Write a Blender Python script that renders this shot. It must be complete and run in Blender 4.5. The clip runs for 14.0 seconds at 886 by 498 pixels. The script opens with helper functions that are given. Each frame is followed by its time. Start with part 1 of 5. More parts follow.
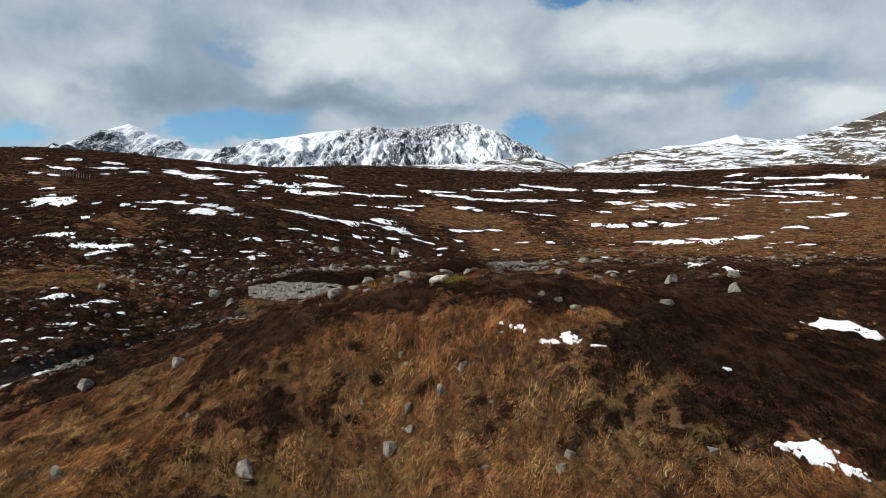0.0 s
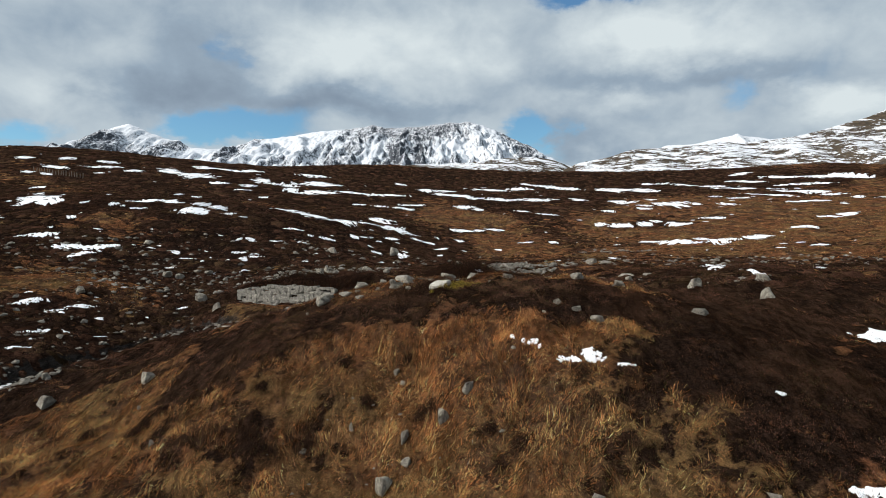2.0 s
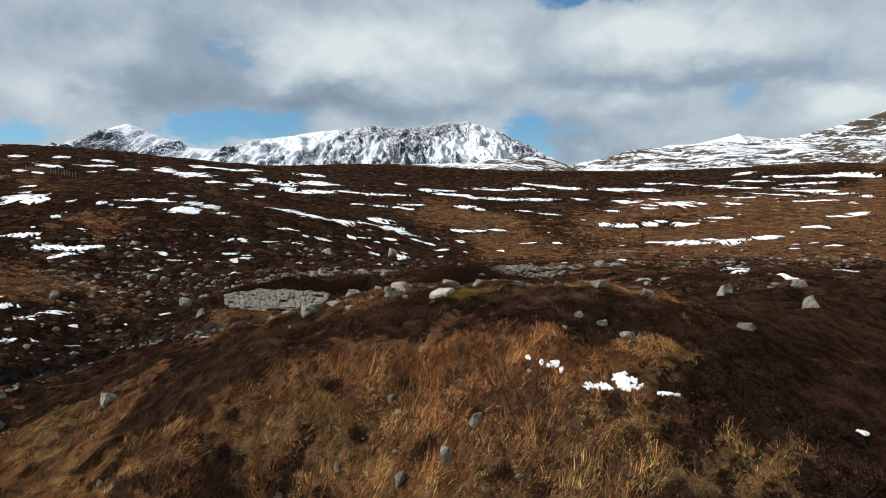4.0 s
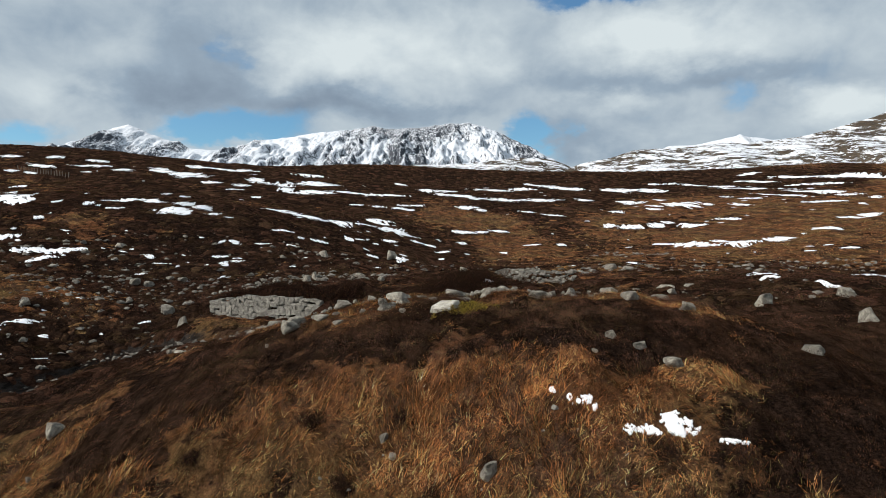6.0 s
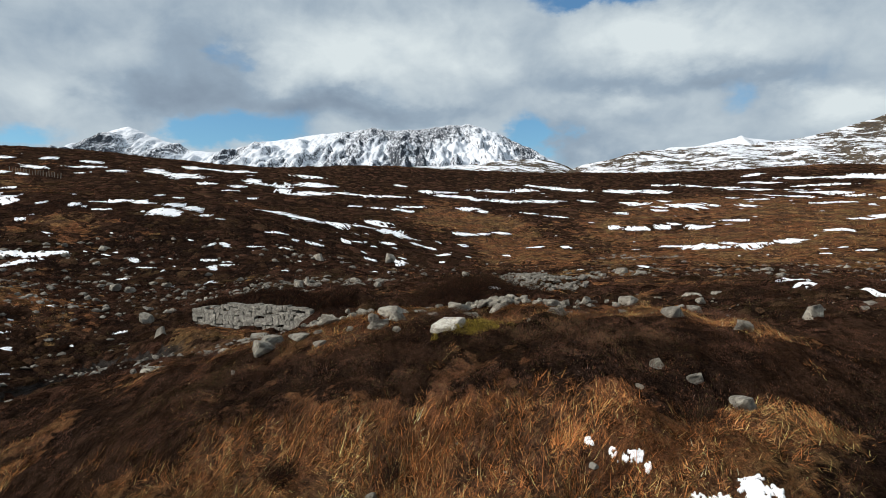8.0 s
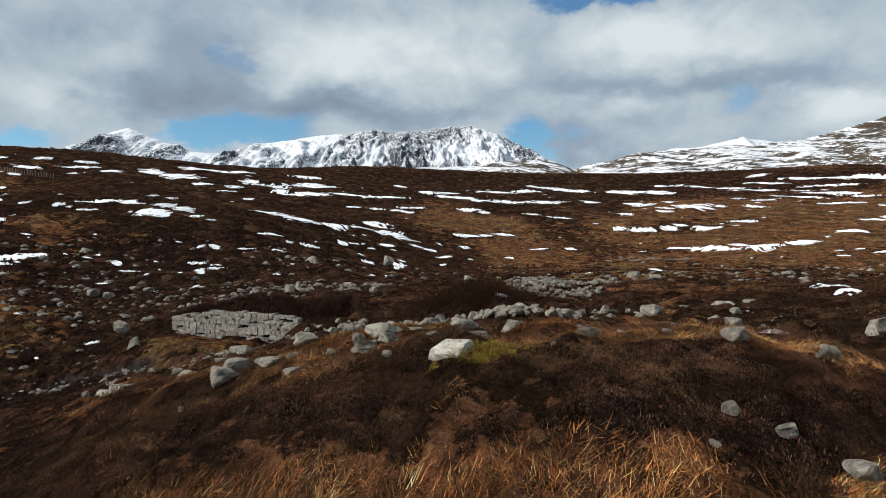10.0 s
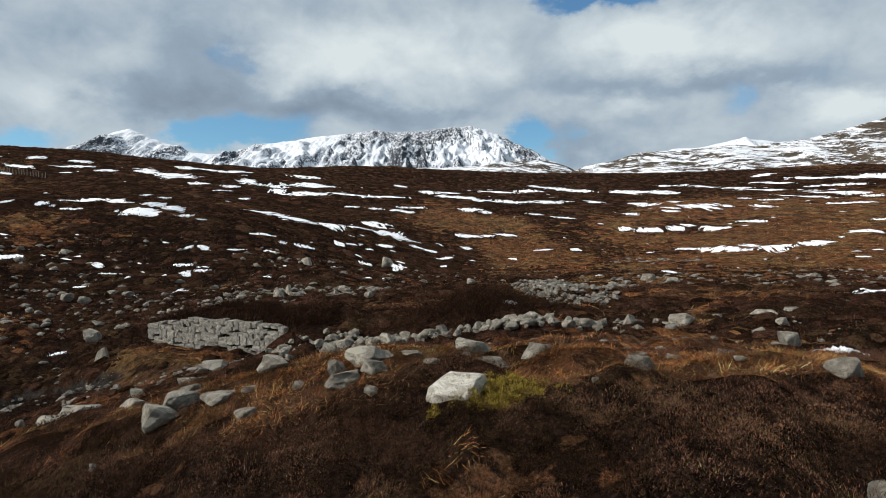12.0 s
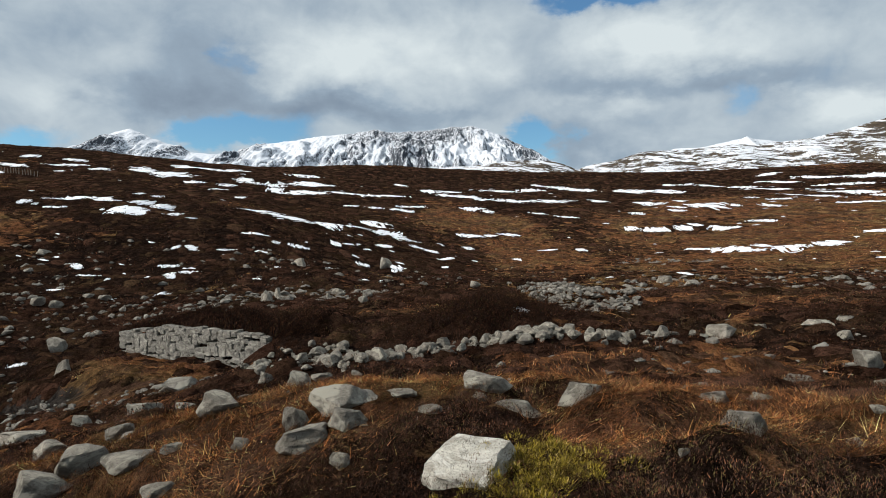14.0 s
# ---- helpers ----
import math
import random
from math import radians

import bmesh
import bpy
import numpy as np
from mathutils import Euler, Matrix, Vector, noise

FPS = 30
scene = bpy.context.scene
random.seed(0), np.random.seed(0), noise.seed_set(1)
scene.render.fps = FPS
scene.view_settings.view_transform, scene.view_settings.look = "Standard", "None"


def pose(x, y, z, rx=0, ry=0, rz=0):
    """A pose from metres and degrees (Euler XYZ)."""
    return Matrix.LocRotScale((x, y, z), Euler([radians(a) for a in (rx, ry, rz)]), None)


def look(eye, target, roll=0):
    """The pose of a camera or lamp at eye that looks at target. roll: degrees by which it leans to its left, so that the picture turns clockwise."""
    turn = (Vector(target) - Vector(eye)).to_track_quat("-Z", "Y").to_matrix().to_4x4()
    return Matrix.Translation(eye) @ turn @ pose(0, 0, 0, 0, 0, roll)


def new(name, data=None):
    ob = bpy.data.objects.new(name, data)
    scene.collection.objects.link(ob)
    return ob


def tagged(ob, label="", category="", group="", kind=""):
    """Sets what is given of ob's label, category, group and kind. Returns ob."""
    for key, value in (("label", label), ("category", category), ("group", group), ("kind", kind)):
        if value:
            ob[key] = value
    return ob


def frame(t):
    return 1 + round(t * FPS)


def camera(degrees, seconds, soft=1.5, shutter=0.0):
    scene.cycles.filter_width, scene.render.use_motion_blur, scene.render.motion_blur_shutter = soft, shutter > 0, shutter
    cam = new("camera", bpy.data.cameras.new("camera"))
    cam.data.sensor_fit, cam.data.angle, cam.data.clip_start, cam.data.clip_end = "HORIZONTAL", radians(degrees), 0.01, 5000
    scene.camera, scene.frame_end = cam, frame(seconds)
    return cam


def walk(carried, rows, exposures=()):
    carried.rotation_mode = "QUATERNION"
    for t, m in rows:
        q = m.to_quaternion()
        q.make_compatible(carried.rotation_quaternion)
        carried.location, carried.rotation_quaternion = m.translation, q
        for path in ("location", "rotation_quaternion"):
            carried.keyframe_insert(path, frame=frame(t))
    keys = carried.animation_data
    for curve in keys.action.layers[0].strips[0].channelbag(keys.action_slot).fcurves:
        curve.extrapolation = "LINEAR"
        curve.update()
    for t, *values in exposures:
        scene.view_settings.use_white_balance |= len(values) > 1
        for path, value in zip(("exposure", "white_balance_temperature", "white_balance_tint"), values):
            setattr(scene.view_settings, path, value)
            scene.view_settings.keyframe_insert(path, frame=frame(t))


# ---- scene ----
# ---- camera ----
cam = camera(71.7, 14.0, soft=0.95)
METRES, EYE, TILT, LEAN, TURN = 22.0, 8.0, -1.64, 0.0, 0.0
ROWS = [
    (0.0, 0.0, 0.0, 0.0, 0.0, 0.0, 0.0),
    (0.5, -0.0006, 0.0345, 0.0009, 0.01, -0.0, 0.01),
    (1.0, -0.0015, 0.0695, 0.0017, 0.01, -0.02, 0.01),
    (1.5, -0.0022, 0.1048, 0.0026, 0.01, -0.02, 0.02),
    (2.0, -0.0028, 0.1378, 0.004, 0.01, -0.02, 0.03),
    (2.5, -0.0038, 0.1733, 0.0054, 0.0, -0.02, 0.03),
    (3.0, -0.0047, 0.2092, 0.0066, 0.0, -0.02, 0.02),
    (5.5, -0.0095, 0.3901, 0.0143, 0.03, 0.04, -0.0),
    (6.0, -0.0105, 0.4264, 0.0158, 0.05, 0.09, 0.01),
    (6.5, -0.0111, 0.4628, 0.0174, 0.05, 0.14, 0.02),
    (7.0, -0.0119, 0.4987, 0.0187, 0.05, 0.19, 0.03),
    (7.5, -0.0126, 0.5348, 0.0202, 0.07, 0.23, 0.05),
    (8.0, -0.0131, 0.5707, 0.0214, 0.08, 0.26, 0.05),
    (10.5, -0.0147, 0.7488, 0.0258, 0.15, 0.42, 0.07),
    (11.0, -0.0153, 0.785, 0.026, 0.17, 0.44, 0.08),
    (11.5, -0.0161, 0.8217, 0.0265, 0.18, 0.46, 0.08),
    (12.0, -0.0159, 0.8569, 0.0272, 0.2, 0.46, 0.08),
    (12.5, -0.0162, 0.8927, 0.0277, 0.22, 0.45, 0.08),
    (13.0, -0.0166, 0.9281, 0.0279, 0.25, 0.47, 0.08),
    (13.5, -0.0174, 0.964, 0.0277, 0.27, 0.48, 0.08),
    (14.0, -0.018, 0.9993, 0.0286, 0.29, 0.47, 0.07),
]
walk(cam, [(t, pose(0, 0, EYE, TILT, LEAN, TURN) @ pose(METRES * x, METRES * y, METRES * z, 90 + pitch, roll, yaw)) for t, x, y, z, yaw, pitch, roll in ROWS])

# ---- light ----
SUN_FROM = Vector((-0.77, -0.18, 0.61)).normalized()
sun = new("sun", bpy.data.lights.new("sun", "SUN"))
sun.data.energy, sun.data.angle, sun.data.color = 5.0, radians(0.6), (1.0, 0.955, 0.89)
sun.matrix_world = look(SUN_FROM * 50, (0, 0, 0))


class Nodes:
    """Short way to write node trees."""

    def __init__(self, tree):
        self.tree = tree
        tree.nodes.clear()

    def add(self, kind, values=None, operation="", clamp=False, blend="", attribute=""):
        n = self.tree.nodes.new("ShaderNode" + kind)
        if operation:
            n.operation = operation
        if clamp:
            n.use_clamp = True
        if blend:
            n.data_type, n.blend_type = "RGBA", blend
        if attribute:
            n.attribute_name = attribute
        if kind == "MapRange":
            n.interpolation_type = "SMOOTHSTEP"
        for key, v in (values or {}).items():
            if isinstance(v, bpy.types.NodeSocket):
                self.tree.links.new(v, n.inputs[key])
            else:
                n.inputs[key].default_value = v
        return n

    def math(self, op, a, b=0.0, c=0.0, clamp=False):
        return self.add("Math", {0: a, 1: b, 2: c}, operation=op, clamp=clamp).outputs[0]

    def mix(self, f, a, b, blend="MIX"):
        return self.add("Mix", {0: f, 6: a, 7: b}, blend=blend).outputs[2]

    def step(self, v, a, b, lo=0.0, hi=1.0):
        return self.add("MapRange", {0: v, 1: a, 2: b, 3: lo, 4: hi}).outputs[0]

    def noise(self, vec, scale, detail=4.0, rough=0.55, distort=0.0):
        v = {"Scale": scale, "Detail": detail, "Roughness": rough, "Distortion": distort}
        if vec is not None:
            v["Vector"] = vec
        return self.add("TexNoise", v).outputs[0]

    def scaled(self, vec, s, offset=(0, 0, 0)):
        return self.add("Mapping", {"Vector": vec, "Scale": s, "Location": offset}).outputs[0]


world = bpy.data.worlds.new("sky")
scene.world = world
world.use_nodes = True
w = Nodes(world.node_tree)
way = w.add("TexCoord").outputs["Generated"]
air = w.add("TexSky")
air.sky_type, air.sun_disc, air.air_density, air.dust_density, air.ozone_density = "NISHITA", False, 1.0, 0.3, 1.0
air.sun_elevation, air.sun_rotation = math.asin(SUN_FROM.z), math.atan2(SUN_FROM.x, SUN_FROM.y)
parts_of = w.add("SeparateXYZ", {0: way})
ahead = w.math("MAXIMUM", parts_of.outputs[1], 0.05)
side, rise = w.math("DIVIDE", parts_of.outputs[0], ahead), w.math("DIVIDE", parts_of.outputs[2], ahead)
ragged = w.add("SeparateColor", {0: w.add("TexNoise", {"Vector": w.scaled(way, (1.0, 1.0, 1.8)), "Scale": 6.5, "Detail": 6.0, "Roughness": 0.58}).outputs[1]})
side = w.math("ADD", side, w.math("MULTIPLY", w.math("SUBTRACT", ragged.outputs[0], 0.5), 0.28))
rise = w.math("ADD", rise, w.math("MULTIPLY", w.math("SUBTRACT", ragged.outputs[1], 0.5), 0.13))
mass = w.noise(w.scaled(way, (2.6, 2.6, 3.6), (0.4, 1.7, 0.3)), 2.0, 6.0, 0.5, 0.3)
fine = w.noise(w.scaled(way, (3.0, 3.0, 4.0)), 4.0, 8.0, 0.55, 0.3)


def blob(u, v, wide, tall, amount):
    """A soft oval round a direction, given as side and rise over distance ahead."""
    a, b = w.math("MULTIPLY", w.math("SUBTRACT", side, u), 1 / wide), w.math("MULTIPLY", w.math("SUBTRACT", rise, v), 1 / tall)
    return w.math("MULTIPLY", w.math("EXPONENT", w.math("MULTIPLY", w.math("ADD", w.math("MULTIPLY", a, a), w.math("MULTIPLY", b, b)), -1.0)), amount)


# breaks in the cloud, low over the hills and high over the ridge
cover = w.math("ADD", w.math("MULTIPLY", mass, 0.35), w.math("ADD", w.math("MULTIPLY", fine, 0.30), 0.42))
for gap in ((-0.345, 0.166, 0.11, 0.026, -0.62), (-0.42, 0.158, 0.06, 0.020, -0.35), (0.150, 0.147, 0.050, 0.030, -0.62), (-0.69, 0.160, 0.07, 0.020, -0.46), (0.450, 0.205, 0.030, 0.040, -0.22), (0.25, 0.390, 0.10, 0.020, -0.68), (0.335, 0.185, 0.03, 0.02, -0.12), (-0.36, 0.290, 0.03, 0.018, -0.20), (-0.33, 0.270, 0.02, 0.010, -0.12)):
    cover = w.math("ADD", cover, blob(*gap))
cloud = w.step(cover, 0.34, 0.70)
# the sunlit heads and grey undersides of the banks
lit = w.math("ADD", w.math("MULTIPLY", w.math("SUBTRACT", mass, 0.5), 0.55), w.math("ADD", w.math("MULTIPLY", w.math("SUBTRACT", fine, 0.5), 0.60), 0.62))
for tuft in ((-0.43, 0.229, 0.17, 0.042, -0.46), (-0.22, 0.205, 0.12, 0.026, -0.30), (-0.06, 0.198, 0.16, 0.022, -0.22), (-0.62, 0.220, 0.075, 0.040, 0.26), (-0.62, 0.350, 0.18, 0.040, -0.12), (-0.38, 0.300, 0.09, 0.036, -0.30), (-0.14, 0.285, 0.20, 0.070, 0.44), (-0.20, 0.375, 0.30, 0.022, -0.10), (0.37, 0.318, 0.17, 0.042, 0.44), (0.13, 0.310, 0.06, 0.060, -0.12),
             (0.45, 0.243, 0.30, 0.024, -0.32), (0.30, 0.170, 0.12, 0.040, -0.12), (0.26, 0.212, 0.05, 0.018, 0.26), (0.64, 0.212, 0.10, 0.040, 0.52), (0.66, 0.320, 0.12, 0.040, 0.14), (0.21, 0.140, 0.06, 0.030, -0.22)):
    lit = w.math("ADD", lit, blob(*tuft))
lit = w.math("MINIMUM", w.math("MAXIMUM", lit, 0.0), 1.0)
shade = w.add("ValToRGB", {0: lit})
ramp = shade.color_ramp
ramp.elements[0].color, ramp.elements[1].color = (0.175, 0.225, 0.30, 1), (0.70, 0.775, 0.80, 1)
mid = ramp.elements.new(0.45)
mid.color = (0.315, 0.40, 0.49, 1)
rgb_sky = (0.56, 0.84, 0.98, 1.0)
clear = w.mix(1.0, air.outputs[0], rgb_sky, "MULTIPLY")
blue = w.add("Background", {"Color": clear, "Strength": 0.12})
grey = w.add("Background", {"Color": shade.outputs[0], "Strength": 1.0})
both = w.add("MixShader", {0: cloud, 1: blue.outputs[0], 2: grey.outputs[0]})
w.tree.links.new(both.outputs[0], w.add("OutputWorld").inputs["Surface"])


# ---- materials ----
def material(name):
    m = bpy.data.materials.new(name)
    m.use_nodes = True
    return m, Nodes(m.node_tree)


def finish(n, color, rough=0.85, bump=None, strength=0.4, distance=0.05, metallic=0.0, specular=0.3):
    v = {"Base Color": color, "Roughness": rough, "Metallic": metallic, "Specular IOR Level": specular}
    if bump is not None:
        v["Normal"] = n.add("Bump", {"Height": bump, "Strength": strength, "Distance": distance}).outputs[0]
    s = n.add("BsdfPrincipled", v)
    n.tree.links.new(s.outputs[0], n.add("OutputMaterial").inputs["Surface"])


def rgb(r, g, b):
    return (r, g, b, 1.0)


def make_moor():
    m, n = material("moor")
    at = n.add("TexCoord").outputs["Object"]
    cover = n.add("Attribute", attribute="cover")
    part_of = n.add("SeparateColor", {0: cover.outputs["Color"]})
    heath, tone, bare = part_of.outputs[0], part_of.outputs[1], part_of.outputs[2]
    hair = n.noise(n.scaled(at, (1.0, 1.0, 0.6)), 30.0, 5.0, 0.7, 1.2)
    fine, mid, wide, broad = n.noise(at, 9.0, 8.0, 0.78), n.noise(at, 1.5, 6.0, 0.65), n.noise(at, 0.42, 6.0, 0.62), n.noise(at, 0.11, 5.0, 0.6)
    grass = n.mix(n.step(tone, 0.25, 0.75), rgb(0.155, 0.066, 0.031), rgb(0.165, 0.100, 0.043))
    grass = n.mix(n.step(wide, 0.42, 0.60), grass, rgb(0.070, 0.038, 0.024))
    grass = n.mix(n.step(fine, 0.52, 0.72, 0.0, 0.75), grass, rgb(0.300, 0.195, 0.098))
    grass = n.mix(n.step(mid, 0.48, 0.64, 0.0, 0.75), grass, rgb(0.030, 0.0185, 0.0130))
    heather = n.mix(n.step(fine, 0.38, 0.66), rgb(0.0066, 0.0044, 0.0038), rgb(0.0300, 0.0172, 0.0122))
    heather = n.mix(n.step(mid, 0.54, 0.70, 0.0, 0.7), heather, rgb(0.042, 0.0228, 0.0146))
    heather = n.mix(n.step(wide, 0.50, 0.63, 0.0, 0.45), heather, rgb(0.054, 0.0275, 0.0162))
    heather = n.mix(n.step(broad, 0.52, 0.64, 0.0, 0.5), heather, rgb(0.058, 0.0315, 0.0192))
    mask = n.math("ADD", heath, n.math("MULTIPLY", n.math("SUBTRACT", mid, 0.5), 1.6))
    mask = n.math("ADD", mask, n.math("MULTIPLY", n.math("SUBTRACT", wide, 0.5), 1.5))
    mask = n.math("ADD", mask, n.math("MULTIPLY", n.math("SUBTRACT", broad, 0.5), 1.3))
    color = n.mix(n.step(mask, 0.42, 0.58), grass, heather)
    # near ground mixed darker: peat, with the shade under plants put into the colour
    color = n.mix(n.step(bare, 0.0, 0.25, 0.0, 0.35), color, rgb(0.0304, 0.0176, 0.0119))
    color = n.mix(n.step(n.math("ADD", bare, n.math("MULTIPLY", n.math("SUBTRACT", mid, 0.5), 0.5)), 0.45, 0.7), color, rgb(0.0386, 0.0324, 0.0283))
    grit = n.noise(n.scaled(at, (1.0, 0.3, 1.0)), 3.4, 4.0, 0.65)
    mat = n.math("MULTIPLY", n.step(hair, 0.32, 0.68, 0.3, 1.7), n.step(grit, 0.33, 0.67, 0.5, 1.5))
    color = n.mix(1.0, color, n.add("CombineColor", {0: mat, 1: mat, 2: mat}).outputs[0], "MULTIPLY")
    height = n.math("ADD", n.math("ADD", n.math("MULTIPLY", fine, 0.45), n.math("MULTIPLY", hair, 0.12)), mid)
    finish(n, color, 0.95, height, 1.0, 0.5, specular=0.0)
    return m


def make_granite(name, light, dark, lichen, joined=False, wear=0.45):
    m, n = material(name)
    at = n.add("TexCoord").outputs["Object"]
    vary = n.add("NewGeometry").outputs["Random Per Island"] if joined else n.add("ObjectInfo").outputs["Random"]
    at2 = n.add("VectorMath", {0: at, 1: n.add("CombineXYZ", {0: n.math("MULTIPLY", vary, 40.0), 1: vary, 2: 0.0}).outputs[0]}, operation="ADD").outputs[0]
    speck, patch, crack = n.noise(at2, 38.0, 3.0, 0.7), n.noise(at2, 3.1, 6.0, 0.65), n.noise(at2, 1.1, 4.0, 0.6, 1.5)
    c = n.mix(n.step(patch, 0.35, 0.68), dark, light)
    c = n.mix(n.step(speck, 0.50, 0.68, 0.0, 0.15 + 0.9 * wear), c, rgb(0.05, 0.047, 0.043))
    c = n.mix(n.step(n.noise(at2, 7.0, 6.0, 0.7, 1.0), 0.54, 0.64, 0.0, 0.15 + 0.75 * wear), c, rgb(0.06, 0.055, 0.048))
    c = n.mix(n.step(crack, 0.53, 0.60, 0.0, 0.8), c, lichen)
    c = n.mix(n.math("MULTIPLY", vary, wear), c, rgb(0.12, 0.11, 0.095))
    finish(n, c, 0.9, n.math("ADD", patch, n.math("MULTIPLY", speck, 0.35)), 0.9, 0.12, specular=0.08)
    return m


def make_snow():
    m, n = material("snow")
    at = n.add("TexCoord").outputs["Object"]
    soft, grainy = n.noise(at, 1.6, 5.0, 0.6), n.noise(at, 14.0, 4.0, 0.6)
    c = n.mix(n.step(n.math("ADD", soft, n.math("MULTIPLY", grainy, 0.3)), 0.62, 0.9, 0.0, 0.5), rgb(0.82, 0.84, 0.87), rgb(0.55, 0.54, 0.52))
    finish(n, c, 0.6, n.math("ADD", soft, n.math("MULTIPLY", grainy, 0.2)), 0.35, 0.08)
    return m


def make_plant(name, spread):
    """Stems and blades: each has the colour of its kind, varied from one to the next."""
    m, n = material(name)
    tint = n.add("Attribute", attribute="tint").outputs["Color"]
    chance = n.add("NewGeometry").outputs["Random Per Island"]
    c = n.mix(1.0, tint, n.add("CombineColor", {0: n.step(chance, 0, 1, 1 - spread, 1 + spread), 1: n.step(chance, 0, 1, 1 - spread, 1 + spread), 2: n.step(chance, 0, 1, 1 - spread, 1 + spread * 0.8)}).outputs[0], "MULTIPLY")
    finish(n, c, 0.85, specular=0.0)
    return m


def make_cushion():
    """Low bushes and tussocks, too far off for single stems: fine shoots as grain and relief."""
    m, n = material("cushion_plant")
    at = n.add("TexCoord").outputs["Object"]
    tint = n.add("Attribute", attribute="tint").outputs["Color"]
    fine, coarse = n.noise(at, 26.0, 5.0, 0.7), n.noise(at, 5.0, 5.0, 0.65)
    v = n.math("MULTIPLY", n.step(fine, 0.3, 0.7, 0.3, 1.7), n.step(coarse, 0.3, 0.7, 0.5, 1.5))
    finish(n, n.mix(1.0, tint, n.add("CombineColor", {0: v, 1: v, 2: v}).outputs[0], "MULTIPLY"), 0.95, n.math("ADD", coarse, n.math("MULTIPLY", fine, 0.6)), 1.0, 0.25, specular=0.0)
    return m


def make_mountain(name, rock, earth, lean, level, scale, streak, snow=0.70, dip=0.0, grainy=1.0):
    """Rock that shows through snow on crags, steep ground and where the wind has swept it."""
    m, n = material(name)
    at = n.add("TexCoord").outputs["Object"]
    crag = n.add("SeparateColor", {0: n.add("Attribute", attribute="crag").outputs["Color"]}).outputs[0]
    slope = n.add("SeparateXYZ", {0: n.add("NewGeometry").outputs["Normal"]}).outputs[2]
    laid = n.add("Mapping", {"Vector": at, "Rotation": (0.0, dip, 0.0)}).outputs[0]
    long = n.noise(n.scaled(laid, streak), scale, 9.0, 0.72, 0.4)
    fine = n.noise(n.scaled(laid, streak), scale * 4.5, 8.0, 0.75)
    bare = n.math("ADD", n.math("ADD", long, n.math("MULTIPLY", n.math("SUBTRACT", fine, 0.5), grainy)), n.math("MULTIPLY", n.math("SUBTRACT", lean, slope), 0.4))
    bare = n.math("ADD", bare, n.math("MULTIPLY", crag, 0.15))
    stone = n.mix(n.step(fine, 0.4, 0.65), rock, earth)
    drift = n.mix(n.step(long, 0.35, 0.6), rgb(snow, snow * 1.03, snow * 1.09), rgb(snow * 0.88, snow * 0.93, snow))
    c = n.mix(n.step(bare, level - 0.012, level + 0.035), drift, stone)
    finish(n, c, 0.85, n.math("ADD", long, fine), 0.7, 0.05 / scale, specular=0.0)
    return m


MOOR = make_moor()
GRANITE = make_granite("granite", rgb(0.40, 0.36, 0.295), rgb(0.17, 0.152, 0.125), rgb(0.45, 0.42, 0.34))
PALE = make_granite("pale_granite", rgb(0.76, 0.72, 0.62), rgb(0.46, 0.42, 0.35), rgb(0.80, 0.77, 0.69), False, 0.42)
RUBBLE = make_granite("rubble_granite", rgb(0.28, 0.252, 0.21), rgb(0.11, 0.098, 0.082), rgb(0.32, 0.30, 0.255), True)
SNOW_COVER = make_snow()
BLADE = make_plant("dry_grass", 0.45)
TWIG = make_plant("heather_twig", 0.35)
CUSHION = make_cushion()


# ---- where snow and boulders lie: x, y, size along and across, turn; x, y, width, height, shape ----
SNOW_A = (
    (10.7, 16, 0.5, 0.2, -29),
    (10.1, 16.5, 0.69, 0.38, 8),
    (9.5, 16.7, 0.39, 0.21, -5),
    (9.2, 19.7, 0.14, 0.08, -9),
    (5.4, 21.1, 0.3, 0.08, -18),
    (4.5, 21.6, 0.56, 0.22, -10),
    (3.8, 21.7, 0.36, 0.11, -12),
    (4.4, 21.8, 0.19, 0.13, -23),
    (3, 22.3, 0.07, 0.08, -11),
    (2.8, 22.5, 0.21, 0.08, -9),
    (2.5, 22.7, 0.09, 0.08, -24),
    (2.2, 23, 0.11, 0.08, -37),
    (17.2, 25.1, 1.01, 0.64, 0),
    (16.6, 25.9, 0.91, 0.97, 22),
    (16, 26.3, 0.45, 0.72, 20),
    (10, 35, 0.77, 0.33, -37),
    (-25.7, 36.1, 0.5, 0.24, 34),
)
SNOW_B = (
    (-24.3, 38, 0.78, 0.2, 38),
    (18.2, 38.7, 0.36, 0.72, 7),
    (-25.4, 41.4, 1.12, 0.28, 47),
    (-22.7, 43.3, 0.44, 0.11, 36),
    (18, 43.3, 0.71, 0.67, -62),
    (2.3, 44.2, 0.32, 0.13, -11),
    (-26.8, 45.2, 0.74, 0.16, 27),
    (-28.8, 45.5, 1.37, 0.41, 47),
    (-25.8, 46.5, 1.09, 0.24, 45),
    (19.2, 46.7, 0.85, 0.95, -56),
    (-20, 49.8, 0.44, 0.15, 17),
    (31.9, 55.5, 1.71, 1.54, 47),
    (-19.6, 63.4, 0.54, 0.89, 0),
    (-36.4, 64, 1.6, 0.7, 47),
    (-24.8, 66, 0.19, 0.22, -47),
    (-36.6, 66.8, 3.61, 1.16, 31),
    (-26.8, 67.1, 0.91, 0.32, 8),
    (-41.5, 68.4, 0.54, 0.4, 54),
)
